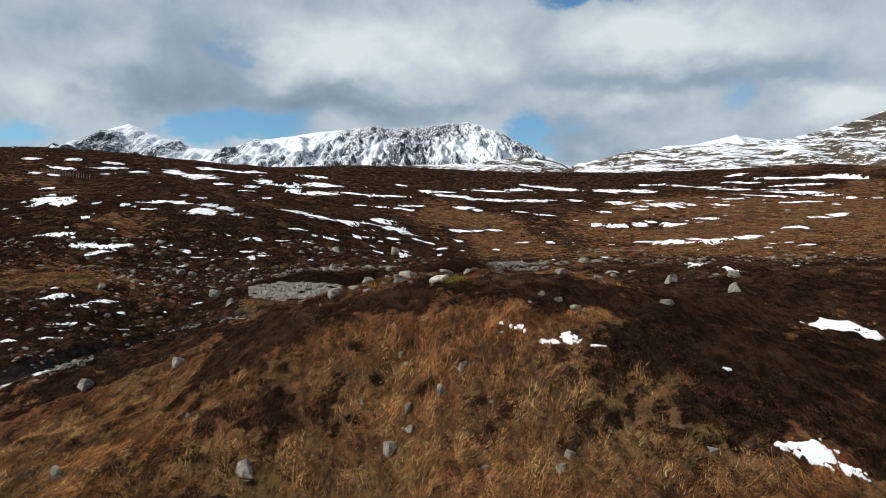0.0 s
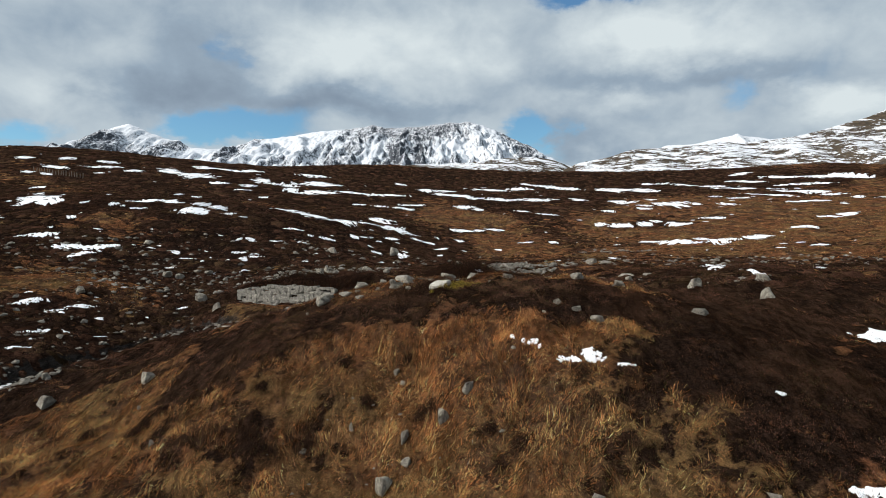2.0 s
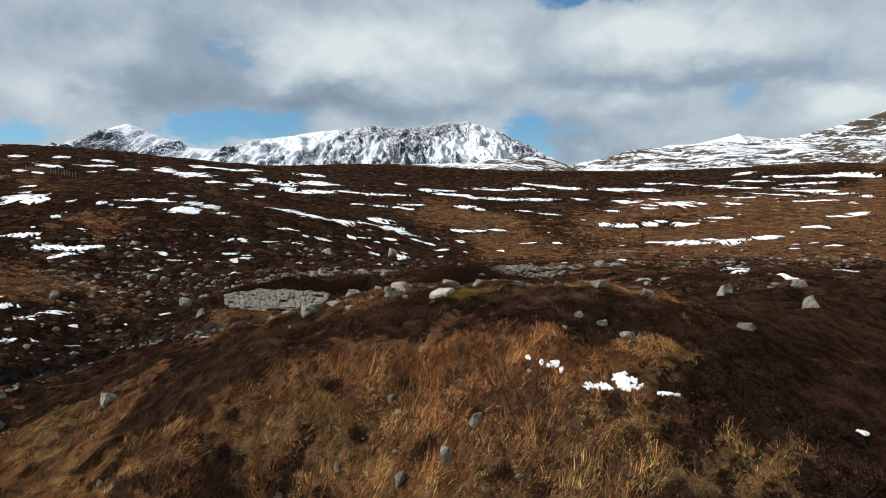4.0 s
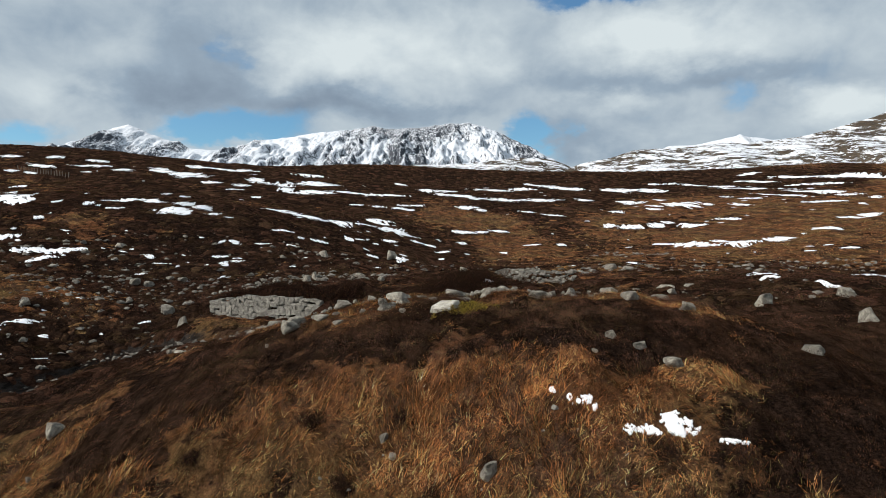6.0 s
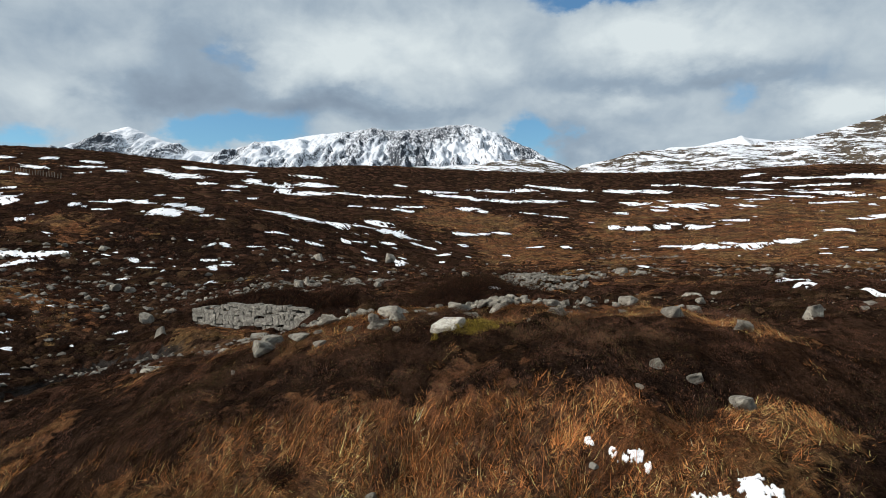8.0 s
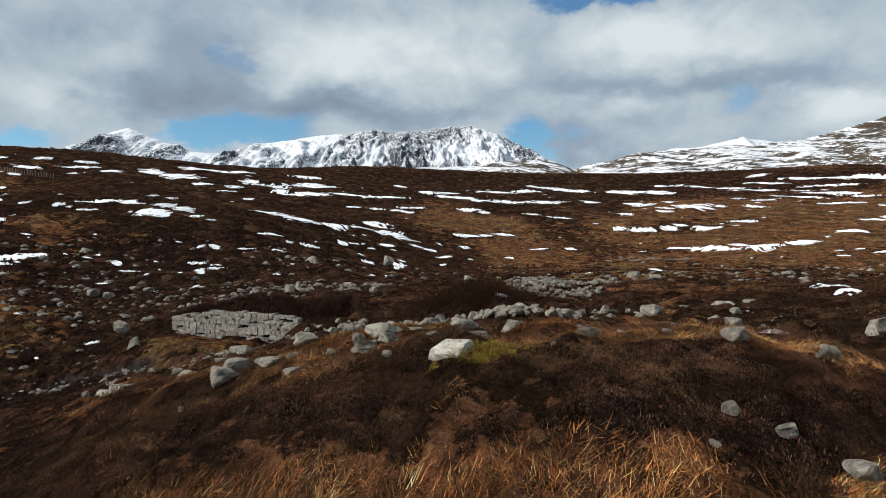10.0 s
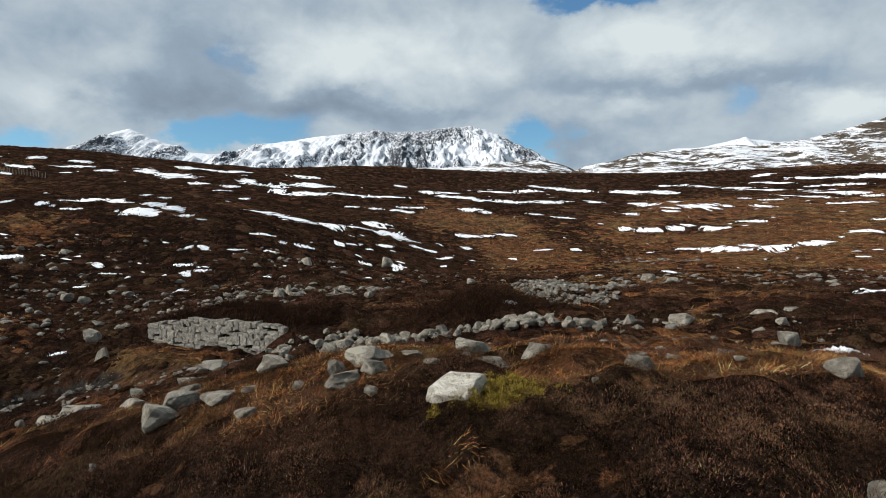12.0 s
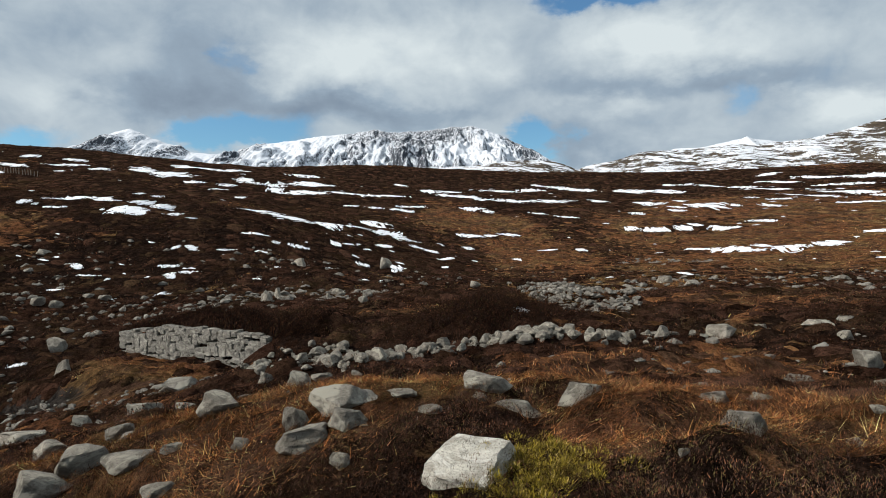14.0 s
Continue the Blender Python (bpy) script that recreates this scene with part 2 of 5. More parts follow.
SNOW_C = (
    (-21.4, 68.6, 0.71, 0.43, -56),
    (-43.8, 69, 2.14, 0.96, 29),
    (-28.9, 69.1, 0.69, 0.33, -31),
    (-20.5, 69.6, 0.9, 0.34, 26),
    (-22.8, 71.4, 0.93, 0.68, 26),
    (-44.5, 72.5, 0.28, 0.39, 37),
    (19.7, 73.5, 0.9, 0.75, 66),
    (-19.6, 75.7, 0.43, 0.33, 25),
    (-24.6, 76.8, 0.37, 0.61, -7),
    (-23.3, 77.1, 0.89, 0.51, -38),
    (-45.1, 77.4, 0.54, 0.86, 37),
    (-20.4, 77.4, 1.16, 0.48, 3),
    (-45.7, 80, 0.38, 0.31, 33),
    (-17.4, 83.3, 0.5, 0.63, 5),
    (-5.1, 84, 0.85, 1.68, 7),
    (-8.9, 84.3, 0.8, 1.55, 13),
    (-15.5, 84.5, 1.15, 0.61, 28),
    (-40.7, 85.1, 1.13, 0.48, 35),
)
SNOW_D = (
    (-19.9, 85.3, 0.91, 0.54, 30),
    (-43, 85.4, 0.34, 0.59, 23),
    (-44.5, 86.1, 0.69, 0.97, 19),
    (-48.8, 86.4, 0.51, 0.9, -27),
    (-34, 86.4, 2.44, 2.72, -2),
    (-27.2, 86.4, 0.52, 0.63, -5),
    (-53.6, 86.7, 1.89, 2.79, 42),
    (-5.8, 86.9, 1.08, 0.91, 42),
    (-29.7, 87.9, 1.07, 0.9, 8),
    (-43, 88.6, 1.29, 0.46, 39),
    (47.2, 88.7, 0.54, 1.07, 8),
    (-56.7, 89, 3, 3.33, -36),
    (-12.6, 90.2, 0.7, 1.24, 27),
    (-41.6, 90.5, 2.77, 1.36, 49),
    (-32.2, 90.8, 1.25, 1.47, -28),
    (-39.1, 91.4, 1.98, 1.36, -56),
    (-9.4, 91.5, 0.58, 0.42, 46),
    (-34.8, 91.8, 1.14, 1.89, -11),
)
SNOW_E = (
    (-11.5, 92, 0.86, 0.43, 58),
    (-10.6, 93.2, 0.27, 0.53, -9),
    (55.5, 93.3, 1.26, 1.07, 25),
    (-7.8, 97.1, 1.38, 0.77, 30),
    (-62.2, 97.3, 1.15, 0.96, 66),
    (-0.3, 97.7, 1.48, 0.59, 30),
    (-2.2, 101.6, 0.89, 0.92, 21),
    (9, 103.5, 0.54, 0.92, 19),
    (-20.6, 103.9, 3.17, 4.71, -42),
    (-4.1, 104.1, 1.11, 1.39, 22),
    (-16.4, 105.8, 1.93, 3.5, 25),
    (-25.7, 106.2, 5.3, 3.02, -66),
    (47.3, 107.8, 2.1, 4.02, -17),
    (41.1, 109.8, 3.67, 2.45, -40),
    (-6.4, 110, 2.59, 2.42, -51),
    (51.1, 110.1, 1.21, 1.64, -19),
    (-1.3, 111.1, 1.25, 0.5, -64),
    (-13.6, 111.2, 4.24, 2.11, 64),
)
SNOW_F = (
    (2.8, 111.3, 1.45, 0.87, -66),
    (55.6, 111.3, 3.07, 1.83, 26),
    (-9.2, 112.9, 2.38, 4.7, -10),
    (46.6, 113.1, 1.67, 3.03, -10),
    (14.9, 113.7, 2.07, 1.12, 47),
    (37.6, 114.2, 2.35, 1.86, -25),
    (20, 114.7, 0.82, 1.62, 10),
    (62.6, 116.4, 0.45, 0.78, -31),
    (68.9, 119.9, 2.84, 2.5, 23),
    (-11.6, 122.9, 2.86, 4.71, 25),
    (3.6, 123.3, 2.77, 1.45, 33),
    (7.2, 126.7, 1.4, 0.97, 40),
    (-50.7, 128.9, 1.16, 2.06, 20),
    (-83.9, 130.2, 1.82, 1.8, 41),
    (10.6, 130.2, 2.08, 1.58, 32),
    (81.1, 132, 2.88, 1.2, -14),
    (-55.8, 132.5, 0.73, 1.46, -5),
    (86.1, 133.8, 2.35, 2.41, 24),
)
SNOW_G = (
    (52.2, 133.8, 1.25, 1.24, -5),
    (49.9, 135.1, 2.22, 2.29, -34),
    (38.6, 135.6, 2.99, 2.29, -1),
    (44, 136.7, 2.06, 2.09, 10),
    (34.6, 138, 1.47, 1.73, 2),
    (59.5, 138.5, 3, 1.4, -20),
    (47.2, 139.5, 1.03, 1.75, 23),
    (-40.9, 142.7, 1.28, 1.55, 19),
    (-15, 144.8, 2.47, 1.7, 1),
    (-9.2, 145.3, 2.96, 1.54, 20),
    (-19.4, 145.4, 1.9, 1.3, 12),
    (24.8, 148.8, 3.57, 1.72, -12),
    (-48.1, 150.2, 2.15, 1.18, 10),
    (-7.5, 151.1, 3.85, 1.3, 13),
    (19.1, 151.2, 2.09, 1.44, -22),
    (8.5, 151.4, 1.74, 1.17, 22),
    (5.3, 153.5, 2.98, 2.14, 8),
    (40.9, 154.6, 1.96, 2.11, -19),
)
SNOW_H = (
    (99.5, 155.1, 1.05, 1.99, -19),
    (-99.3, 157, 2.06, 1.15, -35),
    (50.4, 157.2, 1.84, 2.09, 9),
    (-104.9, 158.4, 1.72, 1.43, -10),
    (73.3, 161.1, 2.78, 3.41, -5),
    (-32.2, 162.2, 7.26, 4.69, 48),
    (-39.3, 162.5, 2.12, 4.06, 8),
    (-51, 163.3, 2.12, 2.58, -8),
    (52.7, 163.4, 1.81, 2.53, 14),
    (66.3, 163.5, 1.61, 1.32, -16),
    (95.5, 163.5, 5.99, 2.59, -4),
    (-58, 163.8, 3.38, 1.94, 0),
    (-89.9, 164, 1.52, 1.51, 46),
    (60.1, 164.4, 4.76, 6.37, 15),
    (117.1, 166.4, 1.88, 2.44, -22),
    (-20.1, 168, 4.93, 7.61, 17),
    (-12.9, 168.2, 4.26, 3.67, 21),
    (113.1, 170.5, 1.6, 2.35, -23),
)
SNOW_I = (
    (-106.6, 171.7, 5.46, 1.93, -26),
    (-85.1, 172.3, 2.84, 2.88, -24),
    (-26.7, 172.9, 4.18, 4.92, -51),
    (-44.3, 174.8, 4.2, 6.96, 8),
    (8.1, 175.3, 2.58, 3.8, -28),
    (-69.4, 175.4, 4.36, 6.13, -17),
    (15.7, 175.6, 4.72, 4.87, -15),
    (50.6, 176, 3.97, 4.98, -40),
    (-95.7, 177.7, 5.01, 3.65, 4),
    (25.9, 178.3, 8.18, 4.06, 32),
    (111.6, 178.8, 4.15, 1.53, -42),
    (85.1, 179.7, 3.35, 2.23, -22),
    (4.4, 179.9, 4.13, 3.45, -56),
    (-52.4, 180.3, 7.54, 2.82, -66),
    (60.4, 181.1, 1.36, 2.35, 30),
    (-79.4, 181.6, 8.14, 3.38, -55),
    (-0.2, 181.9, 3.06, 2.47, 39),
    (39.8, 184.9, 2.04, 3.21, 38),
)
SNOW_J = (
    (-124.2, 185.1, 2.49, 2.57, -50),
    (96.2, 185.7, 8.15, 1.63, -46),
    (81.1, 186.5, 2.09, 1.84, -46),
    (111.1, 187.1, 5.4, 4.98, -12),
    (-101.3, 188.3, 4.22, 2.86, -14),
    (-38.6, 188.3, 9.32, 3.94, 58),
    (-33.7, 188.4, 5.9, 1.82, 56),
    (-113.4, 188.6, 2.21, 2.87, 2),
    (-5.7, 193.4, 2.98, 5.88, 9),
    (0.8, 193.6, 3.27, 5.55, -32),
    (106.8, 194.3, 6.57, 2.42, -59),
    (-77.5, 202.7, 4.42, 3.25, -42),
    (-71.6, 202.7, 3.16, 4.02, 33),
    (-65, 206.8, 7.94, 3.16, 55),
    (102.8, 209.4, 14.65, 2.72, -51),
    (122.5, 210, 9.56, 2.95, -21),
    (16.1, 214.3, 5.49, 10.31, 20),
    (-14.7, 220, 2.09, 3.85, 23),
)
SNOW_K = (
    (-46.1, 220.9, 5.78, 7.08, 23),
    (70.2, 223.8, 9.28, 5.13, -42),
    (97, 224.3, 5.64, 2.51, -49),
    (137.7, 227.1, 5.98, 6.07, 1),
    (148.5, 227.1, 8.42, 9.8, -36),
    (61.2, 227.3, 4.36, 6.74, 16),
    (28.3, 229.1, 5.58, 6.43, -8),
    (111.6, 230.2, 8.87, 2.4, -47),
    (128.6, 234, 8.65, 3.68, -31),
    (90.3, 234.1, 4.93, 1.89, -47),
    (46.6, 235, 5.78, 5.43, -11),
    (39.9, 240.5, 6.18, 4.75, -31),
    (86.1, 241.5, 1.72, 3.08, -22),
    (80.2, 242, 3.61, 2.31, -19),
    (33.6, 244.6, 4.16, 2.06, -25),
    (121.5, 254.6, 5.04, 3.16, 21),
)
ROCKS_A = (
    (7.48, 16.85, 0.42, 0.14, 1),
    (3.41, 17.4, 0.29, 0.24, 6),
    (3.7, 17.73, 0.33, 0.23, 3),
    (-6.59, 20.17, 0.56, 0.53, 8),
    (-1.76, 20.57, 0.56, 0.48, 5),
    (-13.3, 20.75, 0.35, 0.49, 2),
    (-1.14, 21, 0.36, 0.28, 7),
    (-1.25, 21.58, 0.26, 0.44, 4),
    (-0.07, 21.62, 0.34, 0.5, 1),
    (0.73, 21.94, 0.36, 0.35, 6),
    (-4.41, 22.07, 0.4, 0.15, 3),
    (-2.98, 22.3, 0.13, 0.27, 8),
    (-9.61, 22.92, 0.2, 0.2, 5),
    (-1.4, 23.28, 0.21, 0.17, 2),
    (5.07, 23.56, 0.47, 0.26, 7),
    (-1.64, 23.84, 0.23, 0.28, 4),
    (3.43, 24.14, 0.19, 0.11, 1),
    (4.62, 24.53, 0.41, 0.2, 6),
)
ROCKS_B = (
    (8.99, 24.6, 0.55, 0.2, 3),
    (4.05, 25, 0.3, 0.19, 8),
    (-11.37, 25.66, 0.14, 0.18, 5),
    (6.86, 27.05, 0.51, 0.28, 2),
    (5.25, 27.42, 0.54, 0.29, 7),
    (1.81, 27.65, 0.11, 0.08, 4),
    (-0.21, 27.77, 0.78, 0.44, 9),
    (-5.58, 27.87, 0.1, 0.12, 6),
    (2.56, 28.04, 0.44, 0.2, 3),
    (3.7, 28.1, 0.18, 0.08, 8),
    (-12.21, 28.17, 0.58, 0.44, 5),
    (-1.52, 28.34, 0.23, 0.15, 2),
    (-3.54, 28.54, 0.41, 0.16, 7),
    (4.46, 28.83, 0.23, 0.08, 4),
    (-17.08, 28.94, 0.82, 0.59, 1),
    (-2, 28.96, 0.61, 0.23, 6),
    (-1.58, 29.08, 0.37, 0.22, 3),
    (-1.36, 29.08, 0.1, 0.09, 8),
)
ROCKS_C = (
    (-5.18, 29.19, 0.67, 0.39, 5),
    (-2.84, 29.21, 0.21, 0.13, 2),
    (-4.21, 29.26, 0.7, 0.23, 7),
    (-0.59, 29.33, 0.31, 0.13, 4),
    (-2.22, 29.37, 0.31, 0.29, 1),
    (-3.74, 29.41, 0.25, 0.1, 6),
    (1.32, 29.51, 0.63, 0.28, 3),
    (0.5, 29.65, 0.61, 0.15, 8),
    (-1.75, 29.7, 0.82, 0.28, 5),
    (0.03, 29.86, 0.18, 0.09, 2),
    (-5.27, 29.99, 0.72, 0.38, 7),
    (-1, 30.23, 0.45, 0.11, 4),
    (0.13, 30.43, 0.68, 0.25, 1),
    (3.3, 30.44, 0.44, 0.17, 6),
    (3.95, 30.44, 0.3, 0.12, 3),
    (14.75, 30.95, 0.53, 0.49, 8),
    (-3.74, 31.13, 0.73, 0.36, 5),
    (-2.94, 32.46, 0.39, 0.32, 2),
)
ROCKS_D = (
    (-19.35, 32.5, 0.38, 0.35, 7),
    (-6.12, 32.66, 0.5, 0.28, 4),
    (-7.63, 32.97, 0.91, 0.37, 1),
    (12.76, 34.15, 0.7, 0.57, 6),
    (6.94, 34.66, 0.7, 0.17, 3),
    (8.71, 34.77, 0.36, 0.16, 8),
    (-2.3, 34.95, 0.28, 0.16, 5),
    (16.64, 34.99, 0.72, 0.49, 2),
    (-11.91, 35.35, 0.23, 0.23, 7),
    (-3.2, 35.71, 0.57, 0.23, 4),
    (9.36, 36.22, 0.65, 0.45, 1),
    (-11.9, 36.6, 0.86, 0.24, 6),
    (-8.8, 36.76, 0.37, 0.2, 3),
    (-8.11, 37.57, 0.93, 0.36, 8),
    (-7.09, 37.71, 0.6, 0.17, 5),
    (-10.18, 38.24, 0.5, 0.43, 2),
    (10.95, 39.42, 0.41, 0.3, 7),
    (3.96, 40.24, 0.53, 0.3, 4),
)
ROCKS_E = (
    (-2.87, 40.26, 0.51, 0.28, 1),
    (-13.2, 40.36, 1.31, 0.39, 6),
    (-5.91, 40.53, 0.4, 0.37, 3),
    (-3.57, 40.56, 0.31, 0.21, 8),
    (3.54, 40.68, 0.5, 0.29, 5),
    (7.7, 41.23, 0.34, 0.16, 2),
    (7.35, 41.25, 0.25, 0.21, 7),
    (6.67, 41.26, 0.52, 0.18, 4),
    (4.87, 41.51, 0.6, 0.35, 1),
    (5.5, 41.65, 0.4, 0.27, 6),
    (11.57, 41.66, 0.97, 0.18, 3),
    (-20.68, 41.78, 0.34, 0.31, 8),
    (8.65, 42.07, 1.04, 0.51, 5),
    (-9.23, 42.07, 1.06, 0.41, 2),
    (-4.48, 42.18, 0.67, 0.31, 7),
    (6.38, 42.37, 0.59, 0.17, 4),
    (-19.81, 42.74, 0.7, 0.48, 1),
    (10.29, 42.85, 0.39, 0.14, 6),
)
ROCKS_F = (
    (13.27, 42.93, 0.68, 0.23, 3),
    (-16.61, 47.82, 0.6, 0.68, 8),
    (-27.04, 48.65, 0.63, 0.63, 5),
    (-19.32, 51.43, 0.92, 0.67, 2),
    (-4.9, 55.16, 0.55, 0.4, 7),
    (-25.48, 59.5, 0.9, 0.67, 4),
    (-24.32, 59.51, 0.83, 0.51, 1),
    (-11.48, 59.81, 0.7, 0.64, 6),
    (-7.73, 59.99, 0.32, 0.45, 3),
    (-10.97, 60.43, 0.67, 0.78, 8),
    (1.47, 60.86, 0.71, 0.43, 5),
    (15.25, 60.86, 1, 0.36, 2),
    (-23.42, 61.26, 0.8, 0.33, 7),
    (-22.36, 61.29, 0.83, 0.4, 4),
    (-7.35, 61.73, 0.88, 0.47, 1),
    (14.95, 64.99, 1.02, 0.55, 6),
    (-32.63, 70.88, 1.08, 0.5, 3),
    (-13.23, 75.77, 1.14, 0.73, 8),
)
ROCKS_G = (
    (-6.57, 84.71, 1.33, 1.22, 5),
)
SNOW = SNOW_A + SNOW_B + SNOW_C + SNOW_D + SNOW_E + SNOW_F + SNOW_G + SNOW_H + SNOW_I + SNOW_J + SNOW_K
ROCKS = ROCKS_A + ROCKS_B + ROCKS_C + ROCKS_D + ROCKS_E + ROCKS_F + ROCKS_G


# ---- terrain ----
def lattice(ix, iy, seed):
    h = (ix * 374761393 + iy * 668265263 + seed * 1442695041) & 0xFFFFFFFF
    h = ((h ^ (h >> 13)) * 1274126177) & 0xFFFFFFFF
    return ((h ^ (h >> 16)) & 0xFFFF) / 65535.0


def grain(x, y, seed=0):
    """Smooth value noise, 0 to 1."""
    x, y = np.asarray(x, float), np.asarray(y, float)
    ix, iy = np.floor(x).astype(np.int64), np.floor(y).astype(np.int64)
    fx, fy = x - ix, y - iy
    fx, fy = fx * fx * (3 - 2 * fx), fy * fy * (3 - 2 * fy)
    a, b = lattice(ix, iy, seed), lattice(ix + 1, iy, seed)
    c, d = lattice(ix, iy + 1, seed), lattice(ix + 1, iy + 1, seed)
    return (a + (b - a) * fx) * (1 - fy) + (c + (d - c) * fx) * fy


def fbm(x, y, seed=0, octaves=4):
    total, size, norm = 0.0, 1.0, 0.0
    for k in range(octaves):
        total = total + size * grain(x * 2.03 ** k + 17.3 * k, y * 2.03 ** k - 9.1 * k, seed + k)
        norm, size = norm + size, size * 0.5
    return total / norm


def smooth(a, b, v):
    t = np.clip((v - a) / (b - a), 0, 1)
    return t * t * (3 - 2 * t)


def form(x, y, cx, cy, rx, ry, h):
    return h * np.exp(-0.5 * (((x - cx) / rx) ** 2 + ((y - cy) / ry) ** 2))


BASE = (-1.76, 0.0026, 0.1064)
NEAR_FORMS = (
    (6, 26, 6, 9, 0.88),
    (20, 38, 20, 12, 2.66),
    (0, 15, 5, 5, -0.66),
    (-24, 50, 12, 12, -0.65),
    (-5, 30, 5, 5, 2.67),
    (-5, 20, 5, 5, -1.83),
    (-24, 17, 6, 9, -3.75),
    (5, 25, 5, 5, 2.7),
    (10, 20, 5, 5, 0.69),
    (-30, 50, 5, 5, 1.27),
    (0, -1, 6, 9, -1.56),
    (-12, 50, 8, 6, 0.39),
    (-20, 45, 5, 5, -1.31),
    (24, 26, 6, 9, 1.51),
    (-6, 37, 3.5, 4, -0.5),
    (-16.5, 35, 2.5, 3, -0.7),
    (1.1, 45, 2.4, 1.3, 0.9),
    (5.2, 24.2, 1.7, 1.6, -0.6),
    (8.9, 25.6, 2.2, 2, -0.6),
    (3, 28.9, 1.3, 1, 0.2),
)
FAR_FORMS = (
    (20, 115, 25, 25, -2.51),
    (180, 290, 60, 60, 5.64),
    (-180, 230, 110, 80, 5.57),
    (-48, 86, 12, 12, 0.24),
    (-180, 290, 60, 60, 6.63),
    (-120, 170, 60, 60, 2.79),
    (60, 170, 60, 60, -2.87),
    (0, 86, 12, 12, -2.66),
    (-40, 98, 20, 12, 1.58),
    (-180, 230, 60, 60, 4.41),
    (150, 230, 110, 80, 3.61),
    (60, 290, 60, 60, -2.84),
    (20, 115, 40, 25, -2.26),
    (-60, 90, 40, 25, 2.9),
    (-120, 230, 60, 60, 2.72),
    (-24, 62, 12, 12, -1.62),
)
BANK_FORMS = (
    (5.1, 24.1, 3, 3, 0.1),
    (-6.9, 31.8, 3, 3, -0.46),
    (5.8, 21.2, 3, 3, -0.88),
    (3.0, 27.6, 3, 3, -0.46),
    (9.9, 36.9, 3, 3, -0.13),
    (-6.0, 23.4, 3, 3, 1.2),
    (-12.3, 28.2, 3, 3, -0.17),
    (2.3, 22.7, 3, 3, 1.08),
    (-0.1, 28.2, 3, 3, 0.32),
    (-5.6, 34.8, 3, 3, 0.31),
    (8.9, 19.2, 3, 3, 0.39),
    (9.7, 25.6, 3, 3, 0.31),
    (8.8, 42.1, 3, 3, -0.23),
    (-12.6, 24.5, 3, 3, -0.29),
    (-1.1, 20.4, 3, 3, -0.5),
    (-17.4, 29.2, 3, 3, -0.17),
    (16.1, 33.6, 3, 3, 0.35),
    (-20.9, 42.0, 3, 5, -0.8),
    (-12.5, 40.5, 3, 2.5, -0.7),
)
FORMS = NEAR_FORMS + BANK_FORMS + FAR_FORMS


WALL_A, WALL_B = (-16.5, 52.5), (-7.5, 47.5)
STREAM = ((-2.0, 42.2), (-6.0, 43.0), (-9.5, 43.6), (-13.0, 44.0), (-16.0, 45.0), (-18.5, 45.0), (-19.7, 42.7), (-20.5, 40.0), (-20.8, 37.0), (-22.0, 32.5), (-24.0, 30.0), (-27.0, 27.0), (-34.0, 22.0))


def wall_place(x, y):
    """Along the stone wall (0 to 1) and metres behind it."""
    dx, dy = WALL_B[0] - WALL_A[0], WALL_B[1] - WALL_A[1]
    n = math.hypot(dx, dy)
    return ((x - WALL_A[0]) * dx + (y - WALL_A[1]) * dy) / n / n, ((x - WALL_A[0]) * -dy + (y - WALL_A[1]) * dx) / n


def stream_place(x, y):
    """Metres from the stream's line, and how far down it (0 to 1)."""
    best, along = np.full(np.shape(x), 1e9), np.zeros(np.shape(x))
    for k in range(len(STREAM) - 1):
        (ax, ay), (bx, by) = STREAM[k], STREAM[k + 1]
        dx, dy = bx - ax, by - ay
        s = np.clip(((x - ax) * dx + (y - ay) * dy) / (dx * dx + dy * dy), 0, 1)
        d = np.hypot(x - ax - s * dx, y - ay - s * dy)
        along, best = np.where(d < best, (k + s) / (len(STREAM) - 1), along), np.minimum(d, best)
    return best, along


def landform(x, y):
    """The broad shape of the moor."""
    z = BASE[0] + BASE[1] * x + BASE[2] * np.minimum(y, 300)
    for row in FORMS:
        z = z + form(x, y, *row)
    # the far brow that makes the skyline, and the valley behind it
    z = z + 7.5 * np.exp(-0.5 * ((y - 285) / 24) ** 2) * smooth(-110, -20, x) * (1 - 0.75 * smooth(20, 160, x)) 
    back = np.maximum(0, y - 290)
    z = z - np.minimum(back * back / 350, 30 + back * 0.0)
    z = np.where(y < -60, z + 0.1064 * (-60 - y), z)
    # heather bank held by the stone wall, cut away before it
    u, v = wall_place(x, y)
    inside = smooth(-0.12, 0.06, u) * (1 - smooth(0.98, 1.1, u))
    crest = 3.40 + 0.85 * smooth(0.0, 0.5, u) - 0.2 * smooth(0.6, 1.0, u)
    bank = inside * smooth(0.12, 0.5, v) * (1 - smooth(2.0, 7.0, v))
    z = z + bank * np.maximum(crest - z, -0.6)
    hollow = smooth(-0.2, 0.05, u) * (1 - smooth(0.95, 1.2, u)) * smooth(-5.5, -2.5, v) * (1 - smooth(0.05, 0.2, v))
    z = z + hollow * (np.minimum(z, 2.3) - z)
    z = z + 0.8 * np.exp(-0.5 * (((u - 1.13) / 0.085) ** 2 + ((v - 0.6) / 1.1) ** 2))
    d, s = stream_place(x, y)
    return z - (0.75 * smooth(0.1, 0.5, s) + 0.1) * np.exp(-(d / 1.25) ** 4)


